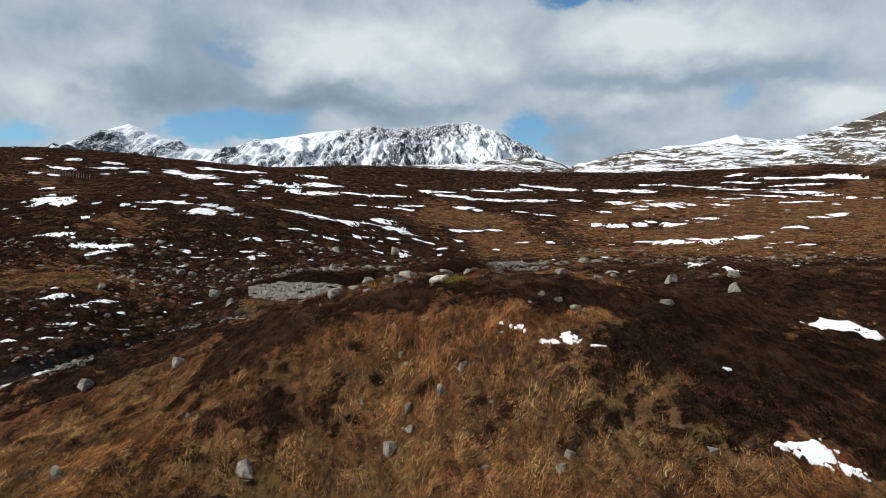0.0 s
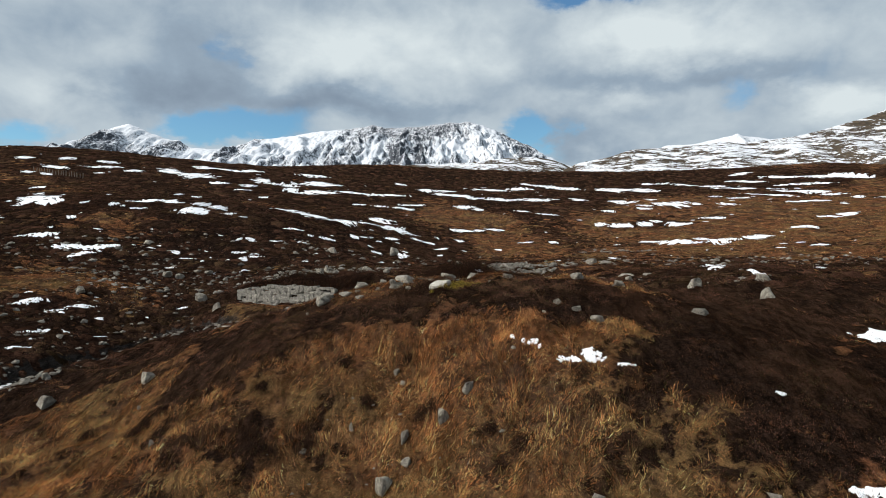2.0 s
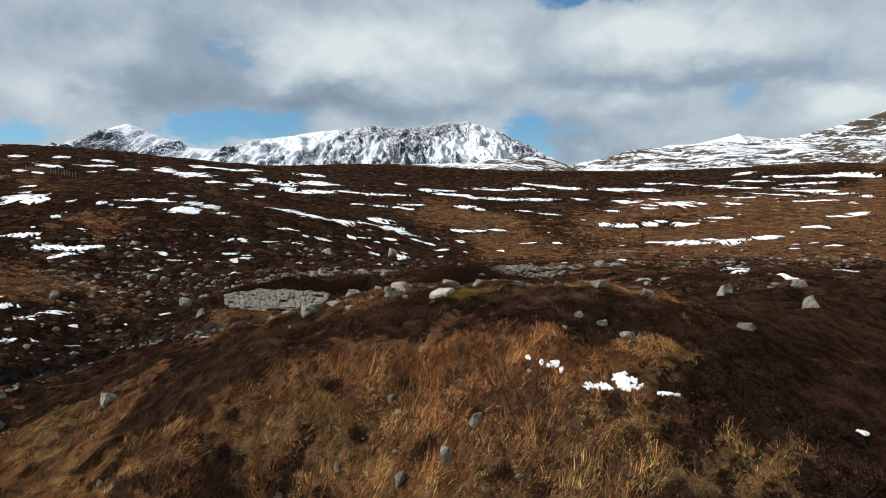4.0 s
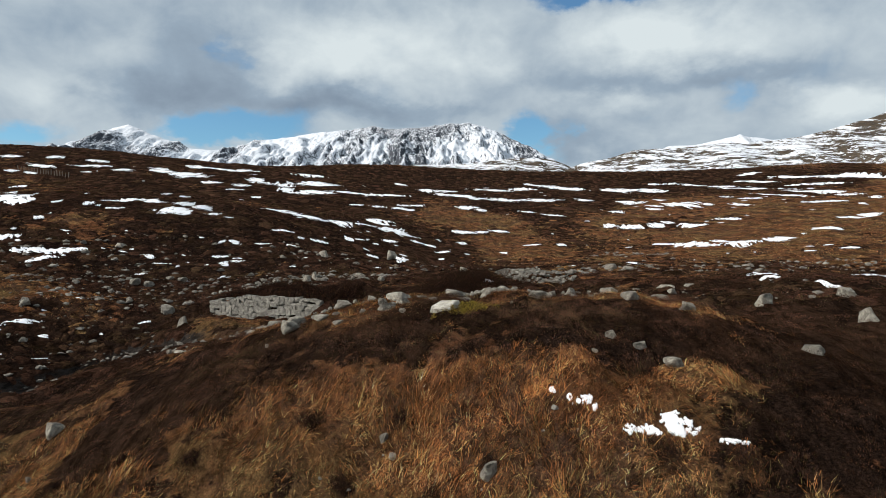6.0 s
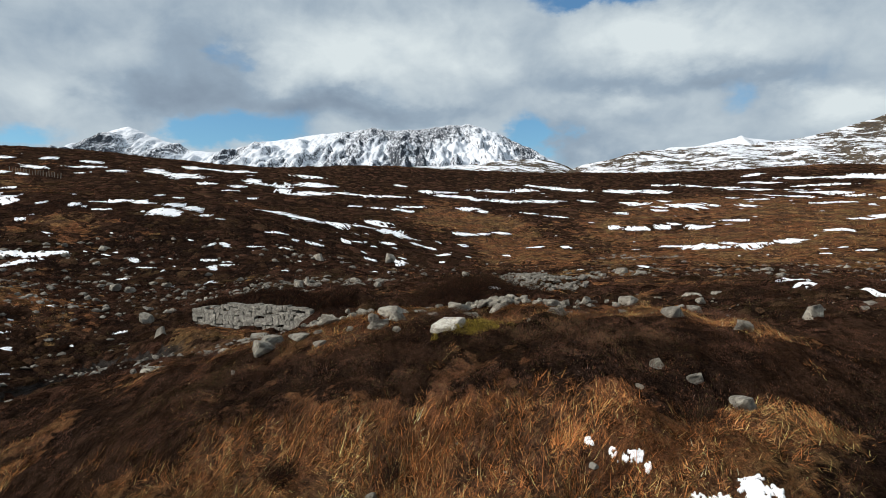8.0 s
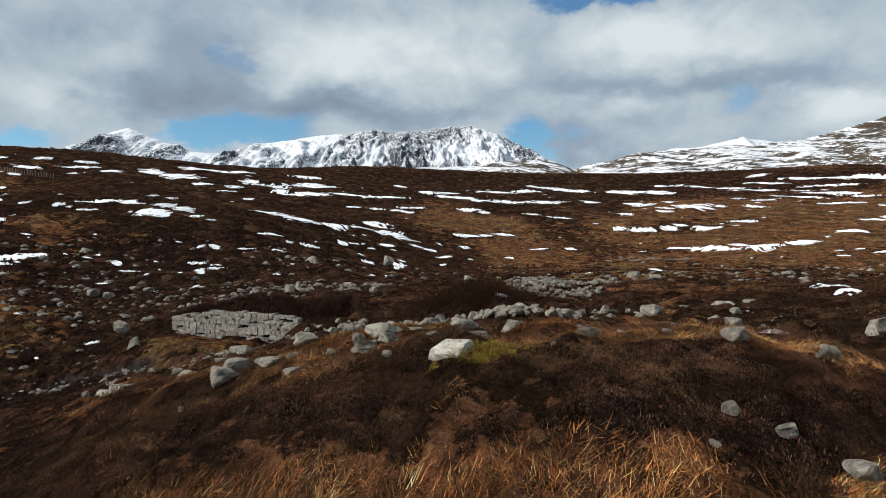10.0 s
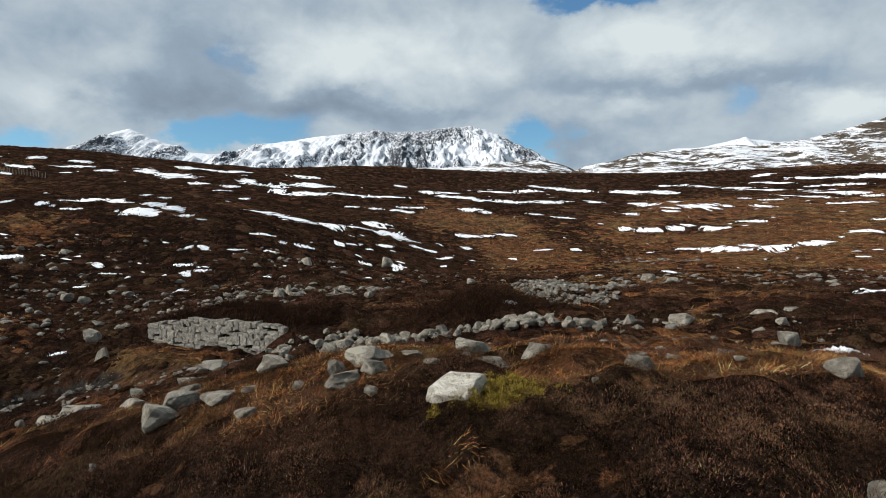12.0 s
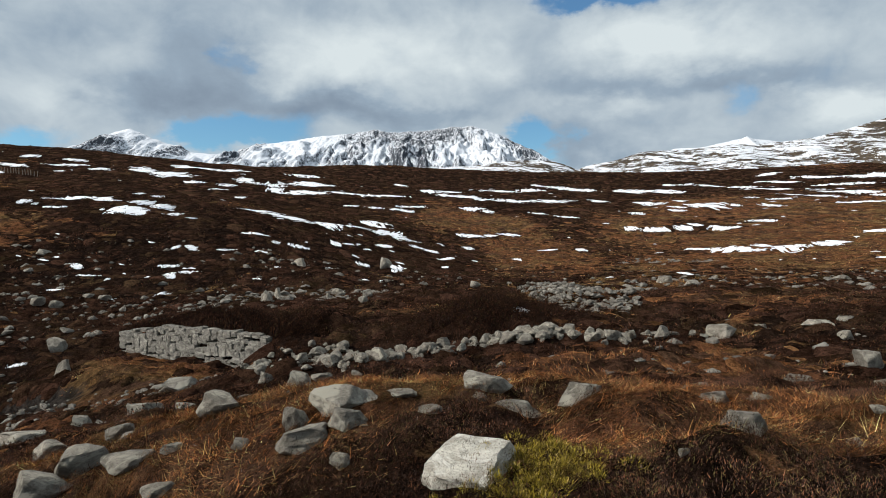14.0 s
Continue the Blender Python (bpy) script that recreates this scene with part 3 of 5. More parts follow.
def ground(x, y):
    """The ground's height with hummocks and small relief."""
    x, y = np.asarray(x, float), np.asarray(y, float)
    far = np.hypot(x, y)
    z = landform(x, y)
    z = z + 0.95 * (fbm(x / 6.0, y / 6.0, 3, 3) - 0.5) * smooth(35, 60, far)
    z = z + 1.4 * (fbm(x / 22.0, y / 16.0, 5, 3) - 0.5) * smooth(70, 130, far)
    bed = 1 - 0.85 * np.exp(-(stream_place(x, y)[0] / 1.3) ** 4)
    z = z + bed * 0.46 * (fbm(x / 1.7, y / 1.7, 8, 4) - 0.5) + bed * 0.42 * (fbm(x / 0.75, y / 0.75, 9, 2) - 0.5) * (1 - smooth(40, 70, far))
    return z

NEAR_COVER = (
    (6.2, 16.1, 2, 1, -0.4),
    (12, 17.5, 1, 1, 0.31),
    (5.9, 20.1, 1.1, 1.1, 0.32),
    (0.3, 20.2, 3.2, 3.2, -0.64),
    (8.2, 21.2, 1.9, 1.9, 0.47),
    (-10.4, 21.7, 1.2, 1.2, -0.28),
    (12.6, 22, 3.5, 3.5, 0.6),
    (5.5, 22.7, 1.3, 1.3, -0.78),
    (-3.9, 22.9, 2.5, 1.3, 0.39),
    (-14.9, 23.5, 2.3, 3.8, -0.67),
    (2.1, 23.8, 1.3, 1.3, -0.89),
    (4.9, 24.5, 2.7, 1.3, 0.6),
    (-0.1, 25.1, 1.4, 1.4, -0.39),
    (-2, 25.3, 1.4, 1.4, -0.45),
    (2.1, 25.8, 1.4, 1.4, 0.67),
    (-4.7, 26, 2.9, 1.4, -0.04),
    (9.1, 26, 2.9, 1.4, -0.3),
    (-5.7, 26.2, 1.4, 1.4, -0.57),
)
MID_COVER = (
    (3.6, 26.5, 2.9, 1.5, 0.47),
    (5.8, 27.3, 1.5, 1.5, -0.07),
    (-7.7, 28.2, 3.1, 1.6, 0.89),
    (-0.9, 28.2, 1.6, 1.6, 0.99),
    (3.4, 28.3, 3.1, 1.6, -0.55),
    (-7.6, 30.5, 1.7, 1.7, -0.27),
    (11.7, 30.5, 2.9, 4.9, 0.27),
    (-2, 31.3, 3.4, 1.7, -0.8),
    (18.3, 32.2, 5.2, 5.2, 0.25),
    (4.2, 35.9, 3.9, 2, -0.25),
    (-20.9, 38.7, 6.2, 6.2, 0.47),
    (12.3, 39.7, 2.2, 2.2, 0.24),
    (-0.2, 42.8, 2.4, 2.4, 0.22),
    (15.4, 43, 4.7, 2.4, 0.33),
    (-5, 45.7, 4.1, 4.1, 0.43),
    (-12.8, 46.7, 2.6, 2.6, -0.7),
    (-33.6, 48.2, 4.3, 4.3, -0.4),
    (14.8, 49, 2.7, 2.7, -0.28),
)
FAR_COVER = (
    (-2.7, 49.6, 2.7, 2.7, -0.83),
    (-5.2, 47.0, 2.2, 1.8, 0.7),
    (-48, 100, 30, 26, 0.3),
    (-78, 150, 32, 25, 0.25),
    (18, 34, 6, 5, 0.35),
    (-37, 76, 9, 6, -0.5),
    (-30, 53, 6, 4, -0.3),
    (25, 46, 8, 8, 0.3),
    (-36.6, 54.8, 5.3, 8.8, -0.48),
    (41.1, 62.2, 12.3, 5.6, 0.27),
    (13.9, 65.1, 3.6, 3.6, -0.27),
    (-25.5, 72, 21.6, 21.6, 0.68),
    (-43, 80, 4.4, 4.4, -0.44),
    (-34.4, 97.5, 19.3, 8.8, 0.29),
    (9, 113.2, 10.9, 18.1, -0.39),
    (73.9, 130.3, 39.1, 39.1, -0.58),
    (4.7, 142.1, 7.8, 7.8, -0.95),
    (13.3, 150.2, 24, 24, 0.55),
    (-94.3, 212.1, 33.9, 33.9, 0.44),
    (137, 242.2, 26.6, 13.3, 0.38),
    (3.7, 251.4, 88.5, 40.2, 0.62),
)
COVER_FORMS = NEAR_COVER + MID_COVER + FAR_COVER
# the near bank, stand by stand: x, y, half widths, share of heather, tone of the grass
PLANTED_A = (
    (-8.8, 27.9, 1.9, 3.8, 0.95, 0.3),
    (-5.5, 26.6, 1.8, 1.2, 0.95, 0.3),
    (-2.8, 26.5, 2, 0.6, 0.9, 0.3),
    (0.2, 25.6, 2.7, 0.7, 0.9, 0.3),
    (2.2, 25.9, 2.4, 1.7, 0.9, 0.4),
    (4.5, 24.7, 1.3, 1.2, 0.95, 0.3),
    (8.1, 21.8, 2.4, 1.4, 1, 0.3),
    (10.6, 22, 2.4, 2.6, 1, 0.3),
    (9.6, 19.1, 1.5, 1.1, 0.85, 0.4),
    (6.2, 20.8, 0.9, 0.6, 0.8, 0.4),
    (-1.7, 24.6, 2.6, 0.9, 0.08, 0.15),
    (1, 22.3, 2.3, 1.3, 0.05, 0.2),
    (-4.4, 25.1, 1.1, 0.5, 0.1, 0.3),
    (2.3, 22.6, 1.8, 0.7, 0.05, 0.15),
    (5.7, 22.7, 0.9, 0.9, 0.1, 0.75),
    (-3.1, 24.3, 1.5, 0.5, 0.5, 0.8),
)
PLANTED_B = (
    (-4, 23.1, 2.2, 0.7, 0.52, 0.75),
    (-5.2, 22.1, 1.6, 0.5, 0.6, 0.7),
    (-8.2, 23.8, 1.9, 1.2, 0.3, 0.35),
    (-12.4, 26.2, 1.4, 2.1, 0.1, 0.75),
    (-11.9, 28, 1.3, 1.6, 0.1, 0.3),
    (-11.8, 23.8, 1.6, 0.9, 0.55, 0.7),
    (1.6, 20.3, 2.5, 0.9, 0.1, 0.75),
    (3.9, 20.3, 1.4, 0.6, 0.3, 0.75),
    (5, 20.4, 0.7, 0.5, 0.85, 0.5),
    (6.6, 19.5, 1, 0.6, 0.12, 0.9),
    (4.9, 18.9, 1.2, 0.5, 0.62, 0.85),
    (7, 18.2, 1.5, 0.5, 0.65, 0.8),
    (-1.4, 21.4, 0.9, 0.5, 0.15, 0.55),
    (0.9, 21.4, 0.6, 0.5, 0.1, 0.5),
    (-1.5, 19.8, 4.4, 0.5, 0.2, 0.9),
    (5.7, 17.6, 1.9, 0.7, 0.55, 0.95),
)
PLANTED_C = (
    (-9, 20.7, 2.8, 0.7, 0.35, 0.9),
    (8, 16.6, 1.2, 0.6, 0.6, 0.8),
    (-15.4, 24.3, 1.7, 2, 0.3, 0.5),
    (0.3, 26.9, 1.6, 0.5, 0.95, 0.6),
    (2.2, 26.4, 1.4, 0.5, 0.95, 0.3),
    (-3.8, 28.6, 1.1, 0.7, 0.25, 0.6),
    (-5.2, 28.5, 1, 0.5, 0.55, 0.6),
    (-1.6, 28.2, 0.6, 0.5, 0.5, 0.5),
    (-2.6, 29.5, 1.3, 0.7, 0.1, 0.1),
    (1.6, 28.6, 1, 0.7, 0.2, 0.2),
    (3.2, 27.4, 1.1, 0.5, 0.25, 0.55),
    (3.3, 26.4, 0.6, 0.5, 0.6, 0.5),
    (-0.5, 27.2, 0.4, 0.5, 0.8, 0.8),
)
PLANTED_D = (
    (0.2, 27.0, 2.4, 0.6, 0.9, 0.5),
    (3.2, 26.8, 2.2, 0.6, 0.85, 0.4),
    (-3.5, 27.4, 2.2, 0.6, 0.8, 0.5),
    (5.5, 25.6, 1.6, 0.9, 0.9, 0.3),
)
PLANTED = PLANTED_A + PLANTED_B + PLANTED_C + PLANTED_D


def planted(x, y, v, column):
    """The stands of the near bank laid over the value v."""
    total, weight = 0.25 * v, 0.25
    for row in PLANTED:
        w = np.exp(-((x - row[0]) / row[2]) ** 2 - ((y - row[1]) / row[3]) ** 2)
        total, weight = total + w * row[column], weight + w
    return total / weight


def heath_at(x, y):
    """Share of heather in the plant cover: 0 grass, 1 heather."""
    v = 0.52 + (0.6 + 0.7 * smooth(60, 110, y)) * (fbm(x / (3.5 + 0.06 * y), y / (3.0 + 0.045 * y), 21, 4) - 0.5)
    v = v + (0.6 + 0.5 * smooth(30, 36, y)) * (fbm(x / 1.9, y / 1.6, 23, 3) - 0.5) * (1 - smooth(60, 110, y)) - 0.35 * np.exp(-0.5 * (y / 12) ** 2)
    u, b = wall_place(x, y)
    v = v + 0.9 * smooth(-0.08, 0.0, u) * (1 - smooth(1.25, 1.4, u)) * smooth(0.05, 0.3, b) * (1 - smooth(3.0, 5.0, b))
    for row in COVER_FORMS:
        v = v + form(x, y, *row)
    for cx, cy, hl, hw, turn in SNOW:
        if cy > 33:
            v = v + 0.35 * np.exp(-((x - cx) / (1.2 * hl + 0.5)) ** 2 - ((y - cy) / (1.3 * hw + 0.6)) ** 2)
    v = planted(x, y, np.clip(v, 0, 1), 4)
    v = v + (0.55 * (fbm(x / 1.2, y / 1.0, 27, 3) - 0.5) + 0.5 * (fbm(x / 0.5, y / 0.45, 29, 2) - 0.5)) * (1 - smooth(34, 44, y))
    return np.clip(v, 0, 1)


def tone_at(x, y):
    """Colour of the grass: 0 rust, 1 straw and olive."""
    v = 0.42 + 1.5 * (fbm(x / 3.0, y / 3.0, 31, 4) - 0.5) + form(x, y, -4.5, 34.5, 3.5, 2.0, 0.3) - form(x, y, -2, 36, 12, 4, 0.35)
    v = planted(x, y, np.clip(v, 0, 1), 5) + 0.5 * (fbm(x / 1.1, y / 1.1, 35, 2) - 0.5)
    return np.clip(v, 0, 1)


def grid_steps(dense_from, dense_to, step, grow, reach, jump=1.18, limit=300):
    """Coordinates that are close between dense_from and dense_to and widen outwards to reach."""
    inner = list(np.arange(dense_from, dense_to + step, step))
    for sign in (1, -1):
        s, p = step, inner[-1] if sign > 0 else inner[0]
        while abs(p) < reach:
            s = s * (1 + grow) if abs(p) < limit else s * jump
            p = p + sign * s
            inner.append(p) if sign > 0 else inner.insert(0, p)
    return np.array(inner)


XS = grid_steps(-13, 13, 0.2, 0.0125, 3200, 1.2, 230)
YS = np.concatenate([-np.geomspace(3000, 6, 26), np.linspace(-5, 13.8, 40), [v for v in grid_steps(14, 46, 0.19, 0.0125, 3400, 1.2, 310) if v >= 14]])
GX, GY = np.meshgrid(XS, YS)
GZ = ground(GX, GY)


def surface(x, y):
    """Height of the ground sheet itself."""
    x, y = np.asarray(x, float), np.asarray(y, float)
    i = np.clip(np.searchsorted(XS, x) - 1, 0, len(XS) - 2)
    j = np.clip(np.searchsorted(YS, y) - 1, 0, len(YS) - 2)
    fx, fy = (x - XS[i]) / (XS[i + 1] - XS[i]), (y - YS[j]) / (YS[j + 1] - YS[j])
    return (GZ[j, i] * (1 - fx) + GZ[j, i + 1] * fx) * (1 - fy) + (GZ[j + 1, i] * (1 - fx) + GZ[j + 1, i + 1] * fx) * fy


def mesh_of(name, verts, faces, mat, smooth_faces=True, colors=None, color_name="tint"):
    """A mesh from arrays; faces is an (n, 3) or (n, 4) array."""
    me = bpy.data.meshes.new(name)
    verts, faces = np.asarray(verts, np.float32), np.asarray(faces, np.int32)
    k = faces.shape[1]
    me.vertices.add(len(verts))
    me.vertices.foreach_set("co", verts.ravel())
    me.loops.add(faces.size)
    me.loops.foreach_set("vertex_index", faces.ravel())
    me.polygons.add(len(faces))
    me.polygons.foreach_set("loop_start", np.arange(0, faces.size, k, dtype=np.int32))
    me.polygons.foreach_set("use_smooth", np.full(len(faces), smooth_faces))
    if colors is not None:
        a = me.color_attributes.new(color_name, "FLOAT_COLOR", "POINT")
        a.data.foreach_set("color", np.c_[colors, np.ones(len(colors))].astype(np.float32).ravel())
    me.materials.append(mat)
    me.update()
    me.validate()
    return me


def sheet(nx, ny):
    i = np.arange(nx * ny).reshape(ny, nx)
    return np.c_[i[:-1, :-1].ravel(), i[:-1, 1:].ravel(), i[1:, 1:].ravel(), i[1:, :-1].ravel()]


near_stream, down_stream = stream_place(GX, GY)
# bed of the burn, plus a near share that darkens as shade under plants
bare = np.maximum(np.exp(-(near_stream / 1.6) ** 4) * smooth(0.15, 0.4, down_stream), 0.13 * (1 - smooth(45, 75, np.hypot(GX, GY))))
cover = np.c_[heath_at(GX, GY).ravel(), tone_at(GX, GY).ravel(), bare.ravel()]
ground_sheet = new("ground", mesh_of("ground", np.c_[GX.ravel(), GY.ravel(), GZ.ravel()], sheet(len(XS), len(YS)), MOOR, True, cover, "cover"))
tagged(ground_sheet, "brown heather and rust grass moorland rising to a brow", "ground", kind="structure")

# ---- mountains ----
def ridge_line(points, distance):
    """Heights of a crest seen at that distance, from rows of (side, rise) in thousandths of it."""
    a = np.array(points, float) / 1000.0
    return lambda x: 8.0 + distance * np.interp(x / distance, a[:, 0], a[:, 1])


def mountain(name, label, line, distance, span, depth, back, mat, nx, ny, seed, gully, foot, roughness, crags=()):
    crest = ridge_line(line, distance)
    xs = np.linspace(span[0] * distance, span[1] * distance, nx)
    t = np.concatenate([np.linspace(0, 1, ny), 1 + np.linspace(0, 1, max(6, ny // 6))[1:]])
    X, T = np.meshgrid(xs, t)
    Y = distance - depth * (1 - np.minimum(T, 1)) + back * np.maximum(T - 1, 0)
    top = crest(X) + roughness * (fbm(X / 22.0, X * 0 + seed, seed, 4) - 0.5)
    rise = np.where(T <= 1, np.minimum(T, 1) ** 1.25, 1 - (T - 1) * 0.9)
    ribs = np.abs(fbm(X / gully + 0.5 * fbm(X / 60, Y / 60, seed + 3, 2), Y / (gully * 3.2), seed, 5) - 0.5) * 2
    inner = np.clip(4 * np.minimum(T, 1) * (1 - np.minimum(T, 1)), 0, 1) ** 0.6
    Z = foot + (top - foot) * rise + (ribs - 0.35) * inner * (top - foot) * 0.22
    crag = np.zeros_like(X)
    for at, wide, low, high, amount in crags:
        crag = crag + amount * np.exp(-((X / distance - at) / wide) ** 2) * smooth(low - 0.08, low + 0.08, T) * (1 - smooth(high, high + 0.06, T))
    crag = np.clip(crag * (0.4 + 1.2 * fbm(X / 30.0, Y / 60.0, seed + 8, 3)), 0, 1.4)
    ob = new(name, mesh_of(name, np.c_[X.ravel(), Y.ravel(), Z.ravel()], sheet(nx, len(t)), mat, True, np.c_[crag.ravel(), crag.ravel(), crag.ravel()], "crag"))
    return tagged(ob, label, "mountain")


HIGH = make_mountain("high_snow_and_rock", rgb(0.030, 0.037, 0.048), rgb(0.095, 0.10, 0.11), 0.72, 0.598, 0.26, (1.0, 0.36, 0.24), 0.68)
HILL = make_mountain("hill_snow_and_rock", rgb(0.040, 0.034, 0.030), rgb(0.105, 0.080, 0.055), 0.87, 0.458, 0.075, (0.36, 0.9, 2.2), 0.70, -0.16, 0.85)
mountain("mountain", "snow-covered rocky mountain with a crag-topped crest", (
    (-790, 118), (-690, 122), (-635, 136), (-600, 145), (-575, 151), (-552, 161), (-533, 168), (-508, 174), (-487, 165), (-455, 152), (-428, 147), (-413, 136), (-372, 133),
    (-326, 138), (-306, 149), (-280, 149), (-234, 157), (-197, 162), (-151, 166), (-114, 171), (-77, 167), (-41, 169), (5, 175), (42, 177), (70, 170),
    (98, 157), (125, 144), (148, 131), (185, 111), (230, 100), (300, 90)), 1760, (-0.80, 0.30), 900, 500, HIGH, 700, 150, 4, 34.0, 60.0, 7.0, (
    (-0.525, 0.040, 0.20, 0.90, 1.3), (-0.47, 0.030, 0.25, 0.80, 1.0), (-0.60, 0.03, 0.3, 0.8, 1.3), (-0.425, 0.016, 0.6, 1.05, 1.2), (-0.30, 0.016, 0.6, 1.05, 1.2), (-0.11, 0.06, 0.84, 1.05, 1.7), (0.0, 0.05, 0.80, 1.0, 1.8), (-0.06, 0.014, 0.3, 0.9, 1.4), (-0.03, 0.014, 0.2, 0.8, 1.4), (-0.12, 0.014, 0.3, 0.8, 0.9), (0.12, 0.03, 0.6, 1.05, 1.5), (0.04, 0.08, 0.15, 0.45, 0.9), (-0.15, 0.03, 0.2, 0.7, 0.6), (-0.22, 0.04, 0.2, 0.6, 0.4)))
mountain("hill", "low rocky hill streaked with thawing snow", (
    (-160, 90), (-110, 102), (-60, 107), (0, 108), (60, 113), (110, 118), (150, 119), (185, 112), (215, 100), (300, 80)), 620, (-0.17, 0.30), 230, 200, HILL, 160, 60, 9, 40.0, 10.0, 3.0)
mountain("peak", "small snowy peak showing over a hill", (
    (300, 110), (360, 138), (402, 140), (443, 149), (468, 155), (476, 159), (484, 155), (517, 150), (560, 145), (640, 130)), 900, (0.30, 0.64), 250, 250, HIGH, 90, 40, 12, 60.0, 30.0, 3.0)
mountain("hillside", "long hillside with snowfields, brown grass and rock bands", (
    (170, 90), (210, 106), (255, 117), (300, 129), (338, 134), (370, 133), (402, 138), (445, 143), (480, 143), (520, 147), (568, 154), (614, 163), (650, 175), (688, 186), (722, 200), (820, 240), (1000, 300), (1300, 340)), 580, (0.18, 1.3), 300, 300, HILL, 240, 80, 17, 70.0, 5.0, 3.0)


# ---- snow lying on the moor ----
def snow_patch(cx, cy, half_long, half_wide, turn, seed):
    """A sheet of old snow with a torn edge, draped over the ground."""
    near = cy < 33
    longer = float(np.clip(half_long / half_wide / (1.0 if near else 0.09) * math.cos(radians(turn)) ** 2, 1.0, 10.0))
    nu, nv = (int(np.clip(40 * longer, 44, 96)), 44) if near else (int(np.clip(14 * longer, 28, 84)), 28)
    U, V = np.meshgrid(np.linspace(-1.4, 1.4, nu), np.linspace(-1.5, 1.5, nv))
    c, s = math.cos(radians(turn)), math.sin(radians(turn))
    X, Y = cx + U * half_long * c - V * half_wide * s, cy + U * half_long * s + V * half_wide * c
    A, B = 0.8 * U * longer + 0.6 * V + 3.1 * seed, 0.8 * V - 0.6 * U * longer
    f = 0.36 - np.abs(U) ** 2.6 * 0.7 - np.abs(V) ** 2 * 0.75 + 1.5 * (fbm(A * 1.05, B * 1.05, 40 + seed, 3) - 0.5) + 1.5 * (fbm(A * 2.4, B * 2.4, 70 + seed, 2) - 0.5)
    Z = surface(X, Y) + 0.022 + 0.0004 * cy + 0.05 * np.sqrt(np.clip(f, 0, 1)) * min(0.8, half_wide) - np.where(f > 0, 0.0, 0.03)
    points = np.c_[X.ravel(), Y.ravel(), Z.ravel()]
    full = (f > 0)
    cells = (full[:-1, :-1].astype(int) + full[:-1, 1:] + full[1:, 1:] + full[1:, :-1]) >= 2
    pieces, seen = [], np.zeros_like(cells)
    for j0, i0 in zip(*np.nonzero(cells)):
        if seen[j0, i0]:
            continue
        seen[j0, i0] = True
        queue, piece = [(j0, i0)], []
        while queue:
            j, i = queue.pop()
            piece.append(j * (nu - 1) + i)
            for a, b in ((j + 1, i), (j - 1, i), (j, i + 1), (j, i - 1)):
                if 0 <= a < nv - 1 and 0 <= b < nu - 1 and cells[a, b] and not seen[a, b]:
                    seen[a, b] = True
                    queue.append((a, b))
        if len(piece) > 3:
            pieces.append(piece)
    pieces.sort(key=len, reverse=True)
    faces, base, owner = sheet(nu, nv), Vector((cx, cy, float(surface(cx, cy)))), None
    for piece in pieces[:9]:
        part_faces = faces[np.array(piece)]
        used = np.unique(part_faces)
        where = np.zeros(nu * nv, np.int64)
        where[used] = np.arange(len(used))
        ob = new("fragment" if owner else "snow_patch", mesh_of("snow_patch", points[used] - np.array(base), where[part_faces], SNOW_COVER))
        if owner:
            ob.parent = owner
        else:
            owner, ob.location = ob, base
            kind = "long streak of old snow lying along a heather bank" if half_long > 3 * half_wide else "torn patch of old white snow on the moor" if half_long > 1.5 else "small scrap of thawing snow in the heather"
            tagged(ob, kind, "snow", "snow patches on the moor")


for k, row in enumerate(SNOW):
    snow_patch(*row, k)


# ---- stones ----
def stone_mesh(name, seed, mat, detail=3, near=0.26, far=0.50):
    """An angular, worn block about one metre across."""
    rng = random.Random(seed)
    bm = bmesh.new()
    bmesh.ops.create_icosphere(bm, subdivisions=detail, radius=0.62)
    cuts = []
    for k in range(11):
        v = Vector((rng.gauss(0, 1), rng.gauss(0, 1), rng.gauss(0, 0.7))).normalized()
        cuts.append((v, rng.uniform(near, far)))
    cuts.append((Vector((rng.uniform(-0.3, 0.3), rng.uniform(-0.3, 0.3), 1)).normalized(), rng.uniform(0.30, 0.44)))
    for v in bm.verts:
        v.co *= 1 + 0.22 * noise.noise(v.co * 1.9 + Vector((seed * 7.7, 0, 0)))
        for way, limit in cuts:
            d = v.co.dot(way) - limit
            if d > 0:
                v.co -= way * d * 0.96
        v.co *= 1 + 0.09 * noise.noise(v.co * 4.5 + Vector((0, seed * 3.1, 0))) + 0.07 * abs(noise.noise(v.co * 9 + Vector((seed, seed * 3.1, 0)))) + 0.03 * noise.noise(v.co * 19)
    lo, hi = [min(v.co[i] for v in bm.verts) for i in range(3)], [max(v.co[i] for v in bm.verts) for i in range(3)]
    for v in bm.verts:
        for i in range(3):
            v.co[i] = (v.co[i] - (lo[i] + hi[i]) / 2) / (hi[i] - lo[i])
        low = max(0.0, 0.22 - v.co.z)
        v.co.x, v.co.y = v.co.x * (0.94 + 0.62 * low), v.co.y * (0.94 + 0.62 * low)
    me = bpy.data.meshes.new(name)
    bm.to_mesh(me)
    bm.free()
    me.materials.append(mat)
    for p in me.polygons:
        p.use_smooth = False
    return me


BOULDERS = [stone_mesh("boulder", 11 + k, GRANITE, 4, 0.24, 0.44) for k in range(8)]
FAR_BOULDERS = [stone_mesh("boulder", 31 + k, GRANITE, 3, 0.24, 0.44) for k in range(8)]
CHIPS = [stone_mesh("stone", 61 + k, GRANITE, 1, 0.20, 0.38) for k in range(10)]
